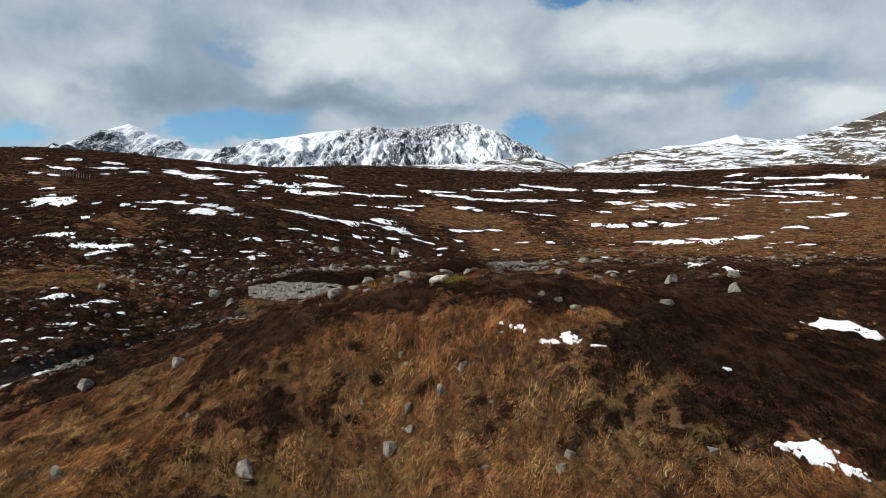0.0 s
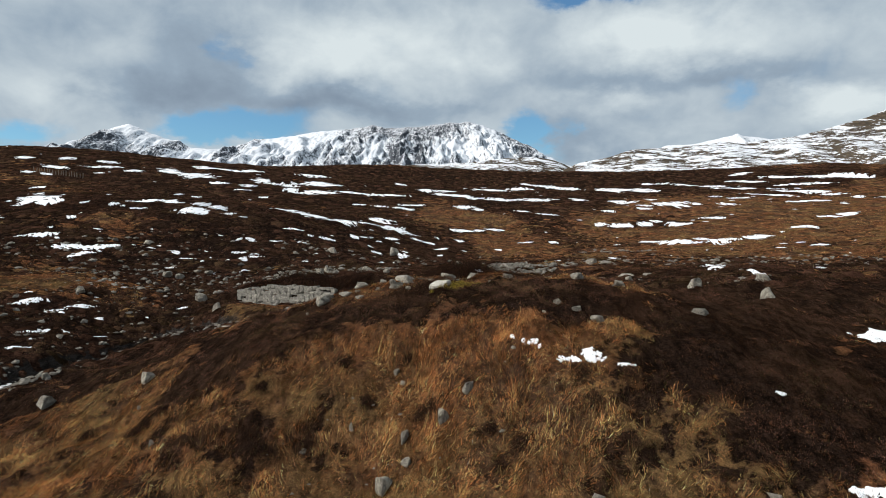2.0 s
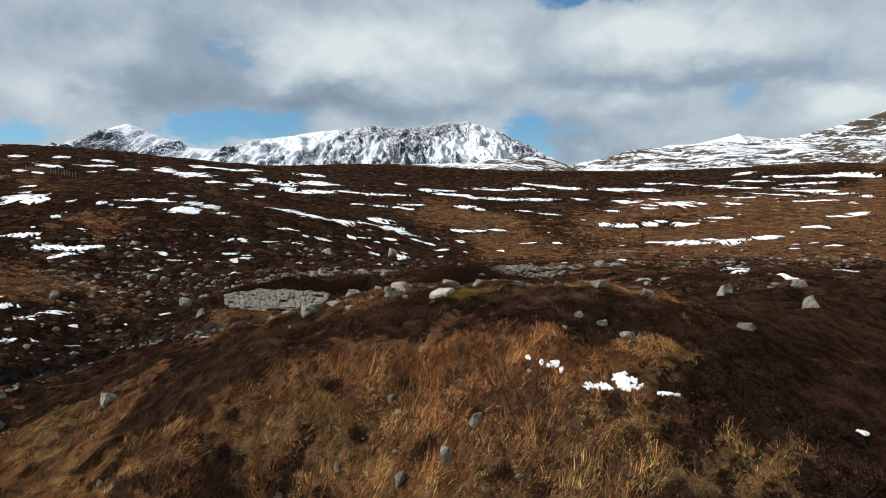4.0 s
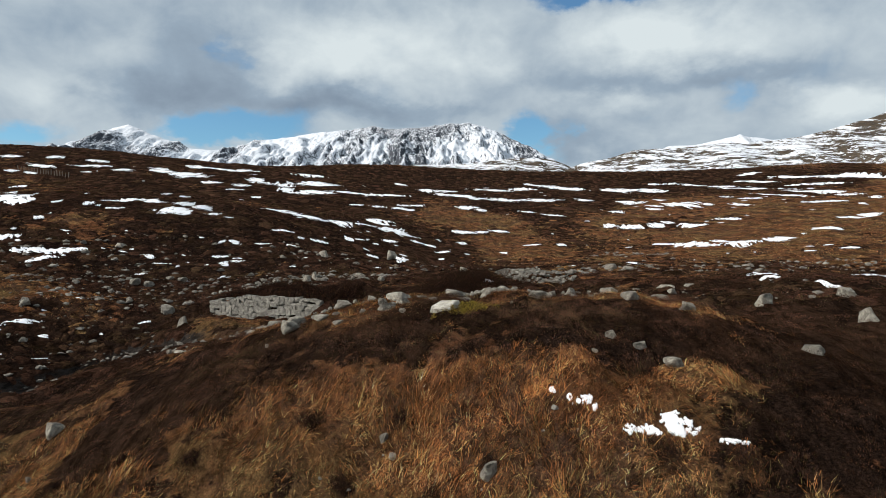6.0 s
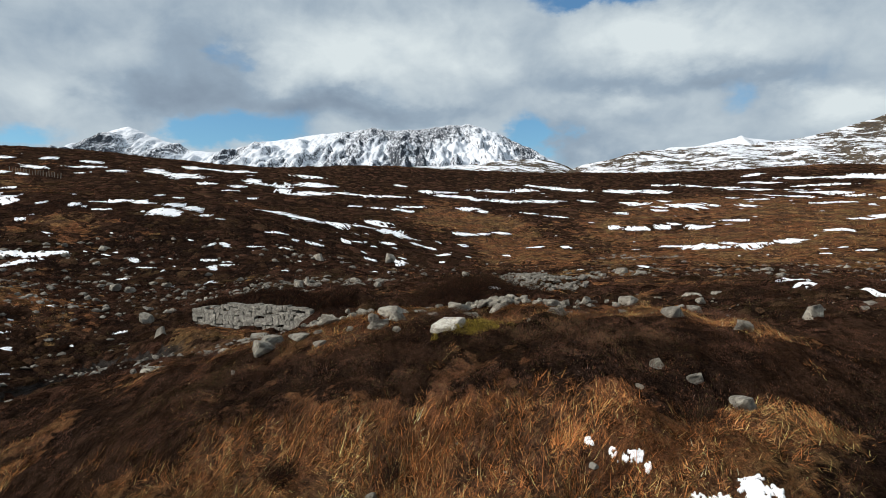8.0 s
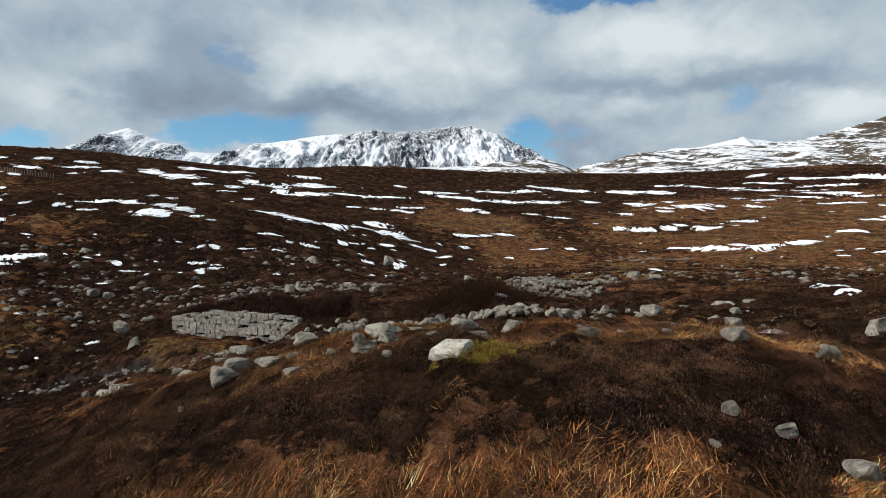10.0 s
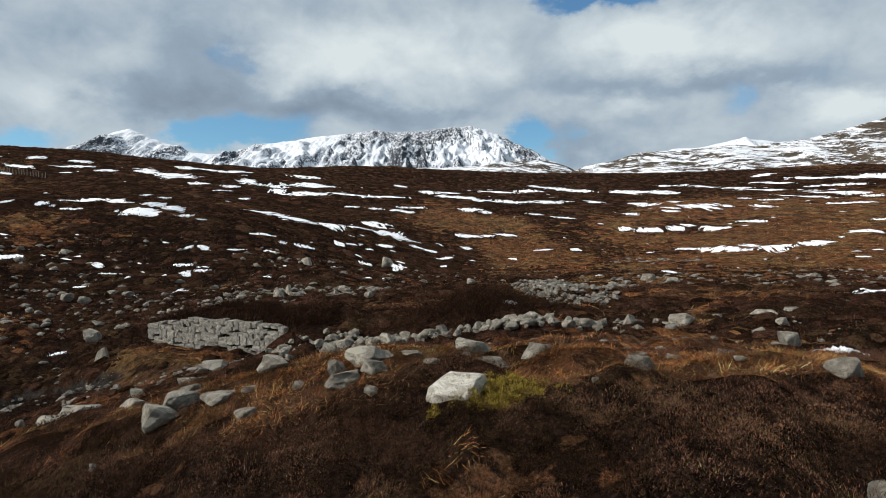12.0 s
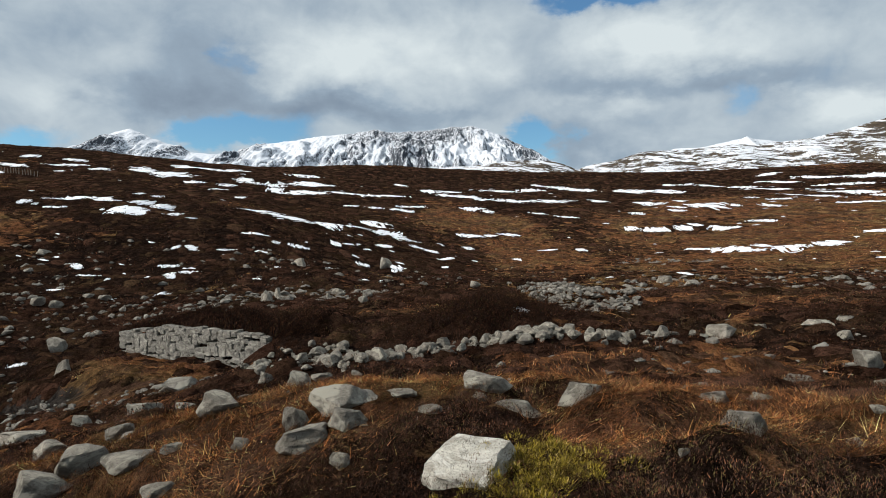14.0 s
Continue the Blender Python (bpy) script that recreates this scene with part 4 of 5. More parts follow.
STONES = [stone_mesh("stone", 61 + k, GRANITE, 2, 0.20, 0.38) for k in range(10)]


def slab_mesh(seed):
    """A blocky boulder with a broad sloping top and broken sides."""
    bm = bmesh.new()
    bmesh.ops.create_cube(bm, size=1.0)
    bmesh.ops.subdivide_edges(bm, edges=bm.edges[:], cuts=11, use_grid_fill=True)
    k = Vector((seed * 5.1, 0, 0))
    cuts = ((Vector((0.05, -0.62, 0.78)).normalized(), 0.34), (Vector((-0.85, -0.1, 0.5)).normalized(), 0.50), (Vector((0.7, -0.5, 0.5)).normalized(), 0.52), (Vector((-0.5, -0.8, 0.1)).normalized(), 0.50))
    for v in bm.verts:
        c = v.co.copy()
        v.co.x *= 1.0 - 0.10 * (c.z + 0.5)
        v.co += c.normalized() * 0.06 * noise.noise(c * 1.6 + k)
        for way, limit in cuts:
            d = v.co.dot(way) - limit
            if d > 0:
                v.co -= way * d * 0.94
        v.co += c.normalized() * (0.030 * noise.noise(c * 5.0 + k) + 0.020 * noise.noise(c * 12.0 + k))
    me = bpy.data.meshes.new("boulder")
    bm.to_mesh(me)
    bm.free()
    me.materials.append(PALE)
    return me


PALE_STONES = [slab_mesh(3 + k) for k in range(2)]
rng = random.Random(5)


def put_stone(me, name, x, y, wide, tall, label, group="", sunk=0.22, deep=None, turn=None):
    ob = new(name, me)
    deep = deep or wide * rng.uniform(0.65, 0.95)
    ob.scale = (wide, deep, tall * (1 + sunk))
    ob.rotation_euler = (rng.uniform(-0.12, 0.12), rng.uniform(-0.12, 0.12), rng.uniform(-0.6, 0.6) if turn is None else turn)
    foot = min(float(surface(x, y)), float(surface(x, y - 0.5 * deep)) + 0.15 * tall)
    ob.location = (x, y, foot + tall * (0.92 - sunk) / 2)
    return tagged(ob, label, "boulder" if wide > 0.5 else "stone", group)


for x, y, wide, tall, kind in ROCKS:
    pale = kind == 9
    me = PALE_STONES[int(wide * 10) % 2] if pale else BOULDERS[kind - 1] if wide > 0.8 and y < 40 else FAR_BOULDERS[kind - 1]
    big = "boulder" if wide > 0.5 else "stone"
    label = "pale lichen-white granite boulder beside bright moss" if pale else "grey granite boulder sunk in the moor grass" if wide > 0.5 else "small grey stone lying in the grass"
    put_stone(me, big, x, y, wide, tall * (0.40 if pale else 0.90), label, "stones on the moor", 0.42)

# ---- the stone wall that holds the heather bank ----
def block_mesh(seed):
    """A roughly squared, rounded field stone, one metre each way."""
    r = random.Random(seed)
    bm = bmesh.new()
    bmesh.ops.create_cube(bm, size=1.0)
    bmesh.ops.subdivide_edges(bm, edges=bm.edges[:], cuts=1, use_grid_fill=True)
    for v in bm.verts:
        n_out = sum(abs(c) > 0.4 for c in v.co)
        v.co *= {0: 1.0, 1: 1.0, 2: 0.98, 3: 0.91}[n_out]
        v.co += Vector((r.uniform(-0.07, 0.07), r.uniform(-0.07, 0.07), r.uniform(-0.07, 0.07)))
    me = bpy.data.meshes.new("stone")
    bm.to_mesh(me)
    bm.free()
    me.materials.append(WALL_STONE)
    for p in me.polygons:
        p.use_smooth = False
    return me


WALL_STONE = make_granite("wall_granite", rgb(0.36, 0.335, 0.29), rgb(0.20, 0.187, 0.165), rgb(0.42, 0.40, 0.34))
BLOCKS = [block_mesh(200 + k) for k in range(9)]
stone_wall = tagged(new("stone_wall"), "dry stone retaining wall of grey granite under a heather bank", "wall")
stone_wall.location = (WALL_A[0], WALL_A[1], 2.5)
WALL_LONG = math.hypot(WALL_B[0] - WALL_A[0], WALL_B[1] - WALL_A[1])
WALL_TURN = math.atan2(WALL_B[1] - WALL_A[1], WALL_B[0] - WALL_A[0])


def wall_top(u):
    return 3.35 + 0.60 * float(smooth(0.0, 0.45, u)) - 0.06 * float(smooth(0.5, 1.0, u)) + 0.06 * math.sin(9.3 * u) * (1 - u)


r = random.Random(3)
level = 1.95
while level < 4.35:
    course = r.uniform(0.24, 0.42)
    at = r.uniform(-0.2, 0.0)
    while at < WALL_LONG:
        long = r.uniform(0.20, 0.62) * (1.15 if level < 3.0 else 1.0)
        u = (at + long / 2) / WALL_LONG
        z = level + course / 2 + r.uniform(-0.09, 0.09)
        room = wall_top(u) + r.uniform(-0.06, 0.03) - (z - course / 2)
        if room > 0.12 and u < 1.0 - 0.035 * max(0.0, z - 3.0):
            stone = new("stone", BLOCKS[r.randrange(9)])
            stone.parent = stone_wall
            tall = min(course * r.uniform(0.9, 1.22), room)
            z = min(z, z - course / 2 + room / 2)
            stone.scale = (long * 0.95, 0.46, tall * 0.93)
            stone.rotation_euler = (r.uniform(-0.08, 0.08), r.uniform(-0.10, 0.10), WALL_TURN + r.uniform(-0.09, 0.09))
            back = -0.02 + 0.10 * (z - 2.4) + r.uniform(-0.035, 0.035)
            px = WALL_A[0] + math.cos(WALL_TURN) * (at + long / 2) - math.sin(WALL_TURN) * back
            py = WALL_A[1] + math.sin(WALL_TURN) * (at + long / 2) + math.cos(WALL_TURN) * back
            stone.location = Vector((px, py, z)) - stone_wall.location
        at += long * 0.97
    level += course * 0.95

bm = bmesh.new()
bmesh.ops.create_cube(bm, size=1.0)
core = new("core", bpy.data.meshes.new("core"))
bmesh.ops.bevel(bm, geom=bm.edges[:], offset=0.06, segments=2, affect="EDGES")
bm.to_mesh(core.data)
bm.free()
core.data.materials.append(MOOR)
core.parent, core.scale, core.rotation_euler = stone_wall, (WALL_LONG * 0.97, 0.25, 1.0), (0, 0, WALL_TURN)
core.location = Vector(((WALL_A[0] + WALL_B[0]) / 2 + 0.10, (WALL_A[1] + WALL_B[1]) / 2 + 0.18, 2.85)) - stone_wall.location

# ---- scattered stones ----
SCATTER = (
    (-5.4, 42.6, 1.5, 1.3, 60, 0.16, 0.60, "tumbled grey stone below the end of the wall", True),
    (-2.8, 41.2, 1.8, 1.0, 44, 0.16, 0.60, "grey stone in a line of rubble", True),
    (0.7, 41.2, 1.6, 0.6, 50, 0.18, 0.55, "grey stone in a line of rubble", True),
    (2.6, 41.3, 1.4, 0.8, 60, 0.25, 0.60, "grey stone in a line of rubble", True),
    (-17.5, 44.9, 2.4, 0.9, 60, 0.12, 0.55, "wet grey stones in the bed of the burn", False),
    (4.2, 41.3, 2.2, 0.6, 26, 0.20, 0.65, "grey stone in a line of rubble", True),
    (12.0, 40.0, 8.0, 4.0, 40, 0.12, 0.6, "grey stones scattered on the moor grass", False),
    (0.0, 34.5, 7.0, 2.6, 40, 0.10, 0.40, "small grey stones lying in the grass", False),
    (-1.0, 20.5, 4.0, 3.0, 26, 0.08, 0.22, "small grey stones lying in the grass", False),
    (7.0, 35.5, 7.0, 3.0, 30, 0.10, 0.45, "small grey stones lying in the grass", False),
    (-14.0, 43.2, 4.5, 1.0, 120, 0.12, 0.55, "wet grey stones in the bed of the burn", False),
    (-20.3, 38.0, 1.2, 5.0, 80, 0.12, 0.55, "wet grey stones in the bed of the burn", False),
    (-23.0, 32.5, 3.2, 2.4, 150, 0.14, 0.55, "wet grey stones in the bed of the burn", False),
    (6.6, 56.5, 2.2, 7.6, 760, 0.16, 0.50, "spread heap of grey granite rubble on the grass", False),
    (-10.5, 60.0, 6.0, 3.0, 260, 0.12, 0.75, "grey stones showing through the heather slope", False),
    (-24.0, 57.0, 8.0, 4.0, 240, 0.12, 0.65, "grey stones showing through the heather slope", False),
    (-18.0, 70.0, 16.0, 8.0, 160, 0.16, 0.8, "grey stones showing through the heather slope", False),
    (-38.0, 62.0, 10.0, 7.0, 160, 0.16, 0.8, "grey stones showing through the heather slope", False),
    (-25.0, 46.0, 6.0, 6.0, 150, 0.12, 0.6, "grey stones half sunk in heather", False),
    (21.0, 64.0, 9.0, 5.0, 180, 0.12, 0.7, "grey stones scattered on the moor grass", False),
    (38.0, 70.0, 12.0, 5.0, 200, 0.12, 0.7, "grey stones scattered on the moor grass", False),
    (12.0, 80.0, 14.0, 14.0, 120, 0.15, 0.7, "grey stones scattered on the moor grass", False),
    (26.0, 96.0, 5.0, 4.0, 90, 0.3, 0.9, "patch of grey scree on the moor", False),
)
rng = random.Random(77)


def stone_field(name, rows, label, category):
    """Many stones too small to pick apart, joined."""
    verts, faces, start = [], [], 0
    shapes = [(np.array([v.co[:] for v in me.vertices]), np.array([p.vertices[:] for p in me.polygons])) for me in CHIPS]
    for x, y, z, size, tall in rows:
        v, f = shapes[rng.randrange(10)]
        a = rng.uniform(0, 6.28)
        turn = np.array(((math.cos(a), -math.sin(a), 0), (math.sin(a), math.cos(a), 0), (0, 0, 1)))
        verts.append((v * (size, size * rng.uniform(0.6, 0.95), tall)) @ turn.T + (x, y, z + tall * 0.12))
        faces.append(f + start)
        start += len(v)
    tagged(new(name, mesh_of(name, np.concatenate(verts), np.concatenate(faces), RUBBLE, False)), label, category, kind="stuff")


for cx, cy, rx, ry, count, least, most, label, apart in SCATTER:
    rows = []
    for k in range(count):
        a, d = rng.uniform(0, 6.283), math.sqrt(rng.random()) * 1.25
        size = least + (most - least) * rng.random() ** 2.6
        x, y = cx + rx * d * math.cos(a), cy + ry * d * math.sin(a)
        u, v = wall_place(x, y)
        if 0 < u < 1 and -0.6 < v < 2.5:
            continue
        tall, piled = size * rng.uniform(0.38, 0.68), rng.uniform(0, 0.18) if "rubble" in label or "tumbled" in label else 0.0
        if apart:
            ob = put_stone(STONES[rng.randrange(10)], "stone", x, y, size, tall, label, "scattered stones", 0.4, turn=rng.uniform(0, 6.28))
            ob.location.z += piled
        else:
            rows.append((x, y, float(surface(x, y)) + piled, size, tall))
    if rows:
        stone_field("stone_heap" if "heap" in label else "stones", rows, label, "stones")


scraps = []
for cx, cy, rx, ry, count in ((-25, 72, 22, 14, 34), (-8, 100, 10, 10, 14), (30, 110, 30, 30, 20), (-60, 90, 20, 20, 24), (-26, 45, 6, 8, 16), (40, 190, 90, 40, 40), (-60, 190, 60, 30, 24)):
    for k in range(count):
        x, y = cx + rng.gauss(0, 0.6) * rx, cy + rng.gauss(0, 0.6) * ry
        u, v = wall_place(x, y)
        if not (-0.2 < u < 1.3 and -3 < v < 4):
            scraps.append((x, y, rng.uniform(0.12, 0.5) * (0.5 + y / 90), rng.uniform(0.2, 0.6)))
verts, faces = [], []
for x, y, size, flat in scraps:
    n, start, a0 = 9, len(verts), rng.uniform(0, 6.28)
    verts.append((x, y, float(surface(x, y)) + 0.10))
    for j in range(n):
        a = a0 + j * 6.283 / n
        d = size * rng.uniform(0.5, 1.2)
        px, py = x + d * math.cos(a), y + d * flat * math.sin(a) * 1.3
        verts.append((px, py, float(surface(px, py)) + 0.02))
    faces += [(start, start + 1 + j, start + 1 + (j + 1) % n) for j in range(n)]
tagged(new("snow_scraps", mesh_of("snow_scraps", verts, faces, SNOW_COVER)), "small scraps of thawing snow among the heather", "snow", kind="stuff")

# ---- the burn ----
def make_water():
    m, n = material("burn_water")
    at = n.add("TexCoord").outputs["Object"]
    ripple = n.noise(at, 5.0, 4.0, 0.6, 0.6)
    foam = n.step(n.math("ADD", n.noise(at, 1.1, 4.0, 0.6), n.math("MULTIPLY", n.math("SUBTRACT", ripple, 0.5), 0.5)), 0.46, 0.55)
    finish(n, n.mix(foam, rgb(0.016, 0.014, 0.011), rgb(0.62, 0.64, 0.66)), n.step(foam, 0, 1, 0.1, 0.7), ripple, 0.5, 0.08, specular=0.6)
    return m


def make_stream():
    pts = [np.array(p) for p in STREAM[5:]]
    rows, faces = [], []
    path = []
    for k in range(len(pts) - 1):
        for s in np.linspace(0, 1, 12, endpoint=False):
            path.append(pts[k] * (1 - s) + pts[k + 1] * s)
    for k, p in enumerate(path):
        d = path[min(k + 1, len(path) - 1)] - path[max(k - 1, 0)]
        side = np.array([-d[1], d[0]]) / np.hypot(*d)
        half = 0.5 + 0.45 * float(grain(k * 0.3, 2.0, 5))
        z = float(landform(*p)) + 0.13
        for s in (-1, -0.33, 0.33, 1):
            q = p + side * half * s
            rows.append((q[0], q[1], z))
        if k:
            for j in range(3):
                a = 4 * (k - 1) + j
                faces.append((a, a + 1, a + 5, a + 4))
    ob = new("water", mesh_of("water", rows, faces, make_water()))
    tagged(ob, "narrow dark peaty burn between stones", "stream", kind="structure")


make_stream()


# ---- fence on the far slope ----
def make_fence():
    m, n = material("weathered_post")
    at = n.add("TexCoord").outputs["Object"]
    finish(n, n.mix(n.noise(n.scaled(at, (6, 6, 1)), 4.0), rgb(0.10, 0.085, 0.07), rgb(0.22, 0.20, 0.17)), 0.9)
    bm = bmesh.new()
    bmesh.ops.create_cone(bm, cap_ends=True, segments=7, radius1=0.09, radius2=0.075, depth=1.3)
    bmesh.ops.translate(bm, verts=bm.verts, vec=(0, 0, 0.5))
    me = bpy.data.meshes.new("post")
    bm.to_mesh(me)
    bm.free()
    me.materials.append(m)
    fence = tagged(new("fence"), "line of weathered wooden fence posts on the heather slope", "fence")
    fence.location = (-97, 157, float(surface(-97, 157)))
    r = random.Random(8)
    for k in range(19):
        x = -104 + k * 0.86 + r.uniform(-0.15, 0.15)
        y = 159.5 - (x + 104) * 0.35
        post = new("post", me)
        post.parent = fence
        post.location = Vector((x, y, float(surface(x, y)))) - fence.location
        post.rotation_euler = (r.uniform(-0.1, 0.1), r.uniform(-0.1, 0.1), 0)
        post.scale = (1, 1, r.uniform(0.8, 1.15))


make_fence()

# ---- plants ----
gen = np.random.default_rng(12)
RUST, STRAW, OLIVE, TAN, DULL = np.array((0.38, 0.145, 0.050)), np.array((0.48, 0.345, 0.145)), np.array((0.20, 0.158, 0.056)), np.array((0.37, 0.205, 0.090)), np.array((0.130, 0.060, 0.035))
DARK, BROWN, GREENISH, GREY = np.array((0.048, 0.0285, 0.0225)), np.array((0.136, 0.060, 0.034)), np.array((0.105, 0.084, 0.034)), np.array((0.15, 0.105, 0.090))
GRASSES, HEATHERS = (RUST, STRAW, OLIVE, TAN, DULL), (DARK, BROWN, GREENISH, GREY)


def pick(weights, colors):
    """One colour for each row of weights."""
    w = np.cumsum(weights / weights.sum(1, keepdims=True), 1)
    k = (gen.random(len(w))[:, None] > w).sum(1)
    return np.array(colors)[np.minimum(k, len(colors) - 1)]


def in_the_open(x, y):
    """True where plants can grow: not in the burn."""
    d, s = stream_place(x, y)
    u, v = wall_place(x, y)
    snowy = np.zeros(np.shape(x), bool)
    for cx, cy, hl, hw, turn in SNOW:
        c, t = math.cos(radians(turn)), math.sin(radians(turn))
        a, b = ((x - cx) * c + (y - cy) * t) / hl, ((y - cy) * c - (x - cx) * t) / hw
        snowy |= a * a + b * b < 0.6
    return ~snowy & ~((d < 0.8) & (s > 0.1)) & ~((u > 0) & (u < 1) & (v > -0.3) & (v < 0.35))


def clumps(y0, y1, per_area, wide=0.78, margin=2.0):
    n = int(per_area * wide * (y1 * y1 - y0 * y0) + per_area * 2 * margin * (y1 - y0))
    y = np.sqrt(gen.uniform(y0 * y0, y1 * y1, n))
    x = gen.uniform(-1, 1, n) * (wide * y + margin)
    ok = in_the_open(x, y)
    return x[ok], y[ok]


def stems(name, x, y, count, spread, tall, thick, lean, flow, shares, colors, mat, label, category, twig=0.0, light=1.0, chaos=0.45, vary=0.3):
    """Tufts of stems that lean outwards, or all one way with flow. shares: how much of each colour a tuft has.
    twig: length of short shoots all over a low bush, as on heather; 0 for long blades from the foot."""
    m = len(x)
    n = m * count
    cx, cy = np.repeat(x, count), np.repeat(y, count)
    a, d = gen.uniform(0, 2 * np.pi, n), np.sqrt(gen.random(n))
    wide = np.repeat(spread * gen.uniform(0.7, 1.3, m), count)
    px, py = cx + wide * d * np.cos(a), cy + wide * d * np.sin(a)
    high = np.repeat(np.broadcast_to(tall, m), count)
    h = twig * gen.uniform(0.5, 1.4, n) if twig else high * gen.uniform(0.55, 1.25, n) * (1.25 - 0.45 * d)
    out = lean * d + gen.normal(0, 0.22, n)
    fx, fy = np.repeat(np.broadcast_to(flow[0], m), count), np.repeat(np.broadcast_to(flow[1], m), count)
    dx, dy = out * np.cos(a) + fx + gen.normal(0, chaos, n), out * np.sin(a) + fy + gen.normal(0, chaos, n)
    f = 1 / np.sqrt(1 + dx * dx + dy * dy)
    pz = surface(px, py) - 0.015 + high * (1 - d * d) * (gen.uniform(0.45, 1.0, n) if twig else 0.2)
    b = gen.uniform(0, 2 * np.pi, n)
    wx, wy = np.cos(b) * thick * 0.5, np.sin(b) * thick * 0.5
    tx, ty = px + dx * f * h, py + dy * f * h
    tip = np.c_[tx, ty, pz + f * h + surface(tx, ty) - surface(px, py)]
    blades = np.stack([np.c_[px - wx, py - wy, pz], np.c_[px + wx, py + wy, pz], tip], 1).reshape(-1, 3)
    tint = pick(np.repeat(shares, count, 0), colors) * np.repeat(np.broadcast_to(light, (m, 1)), count, 0) * np.exp(gen.normal(0, vary, (n, 1)))
    ob = new(name, mesh_of(name, blades, np.arange(n * 3).reshape(-1, 3), mat, False, np.repeat(np.minimum(tint, 0.75), 3, 0)))
    return tagged(ob, label, category, kind="stuff")


def cushions(name, x, y, wide, tall, tint, label, category):
    """Low rounded bushes and tussocks, each an uneven dome set into the ground."""
    m, k = len(x), 6
    ring = np.arange(k) * 2 * np.pi / k
    turn = gen.uniform(0, 6.28, (m, 1))
    flat = gen.uniform(0.7, 1.3, (m, 1))
    rows = []
    for radius, level in ((1.0, -0.25), (0.66, 0.62)):
        r = radius * wide[:, None] * gen.uniform(0.7, 1.3, (m, k))
        px, py = x[:, None] + r * np.cos(ring + turn) * flat, y[:, None] + r * np.sin(ring + turn) / flat
        rows.append(np.stack([px, py, surface(px, py) + tall[:, None] * level * gen.uniform(0.75, 1.25, (m, k))], 2))
    tx, ty = x + wide * gen.uniform(-0.25, 0.25, m), y + wide * gen.uniform(-0.25, 0.25, m)
    top = np.c_[tx, ty, surface(tx, ty) + tall * gen.uniform(0.8, 1.2, m)][:, None]
    verts = np.concatenate(rows + [top], 1).reshape(-1, 3)
    j = np.arange(k)
    n = (j + 1) % k
    one = np.concatenate([np.c_[j, n, n + k], np.c_[j, n + k, j + k], np.c_[j + k, n + k, np.full(k, 2 * k)]])
    faces = (one[None] + (2 * k + 1) * np.arange(m)[:, None, None]).reshape(-1, 3)
    ob = new(name, mesh_of(name, verts, faces, CUSHION, True, np.repeat(tint, 2 * k + 1, 0)))
    return tagged(ob, label, category, kind="stuff")


def tufted(x, y, seed):
    """Uneven growth: how full of light dead stems each tuft is."""
    return np.clip((fbm(x / 0.55, y / 0.55, seed, 2) - 0.22) * 2.8, 0.3, 1.6)[:, None] * np.exp(gen.normal(0, 0.28, (len(x), 1)))


def grass_shares(x, y):
    t = np.clip(tone_at(x, y) + 0.5 * (fbm(x / 0.9, y / 0.9, 33, 2) - 0.5), 0, 1)[:, None]
    back = 0.7 * smooth(26, 30, y)[:, None]
    return np.c_[1.5 - 1.1 * t - 0.3 * back, 0.05 + 0.60 * t, 0.06 + 0.55 * t * t, 0.45 + 0 * t, 0.42 + 1.3 * back].clip(0.03, 2)


def heather_shares(x, y):
    g = fbm(x / 2.0, y / 2.0, 55, 3)[:, None] + 0.28 * (tone_at(x, y)[:, None] - 0.4)
    return np.c_[0.9 + 0 * g, 0.75 + 0 * g, (2.0 * (g - 0.45)).clip(0.03, 1.2), 0.04 + 0 * g]


def mixed(shares, colors):
    return shares @ np.array(colors) / shares.sum(1, keepdims=True)


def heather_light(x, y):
    """Tint factor for each tuft; the thick heather on the bank to the east is darker."""
    # old weighs the two stands where the tint is lowered
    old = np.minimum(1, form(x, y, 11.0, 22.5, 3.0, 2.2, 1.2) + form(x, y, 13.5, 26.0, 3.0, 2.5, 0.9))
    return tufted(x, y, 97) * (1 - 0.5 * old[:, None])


def split(y0, y1, per_area, seed):
    """Places of grass and places of heather."""
    x, y = clumps(y0, y1, per_area)
    h = heath_at(x, y) + gen.normal(0, 0.12, len(x)) + 0.35 * (fbm(x / 0.8, y / 0.8, seed, 2) - 0.5)
    g = h < 0.5
    return x[g], y[g], x[~g], y[~g]


GRASS_LABEL, HEATHER_LABEL = "rust and straw coloured dead moor grass", "dark brown wiry heather covering the ground"


def grass(x, y, count, spread, tall, thick, chaos=0.7):
    lift = 0.5 + 1.0 * fbm(x / 1.0, y / 1.0, 81, 2)
    turn = 2 * np.pi * 1.4 * fbm(x / 2.2, y / 2.2, 61, 2)
    stems("grass", x, y, count, spread, tall * lift, thick, 1.2, (0.5 + 1.7 * np.cos(turn), 1.3 * np.sin(turn) - 0.4), grass_shares(x, y), GRASSES, BLADE, GRASS_LABEL, "grass", 0.0, tufted(x, y, 95), chaos, 0.38)


def heather(x, y, count, spread, tall, thick, twig, light):
    lift = 0.4 + 1.2 * fbm(x / 1.1, y / 1.1, 91, 2)
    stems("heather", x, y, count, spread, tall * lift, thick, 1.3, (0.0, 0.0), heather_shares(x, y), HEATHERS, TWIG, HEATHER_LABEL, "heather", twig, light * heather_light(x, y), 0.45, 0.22)


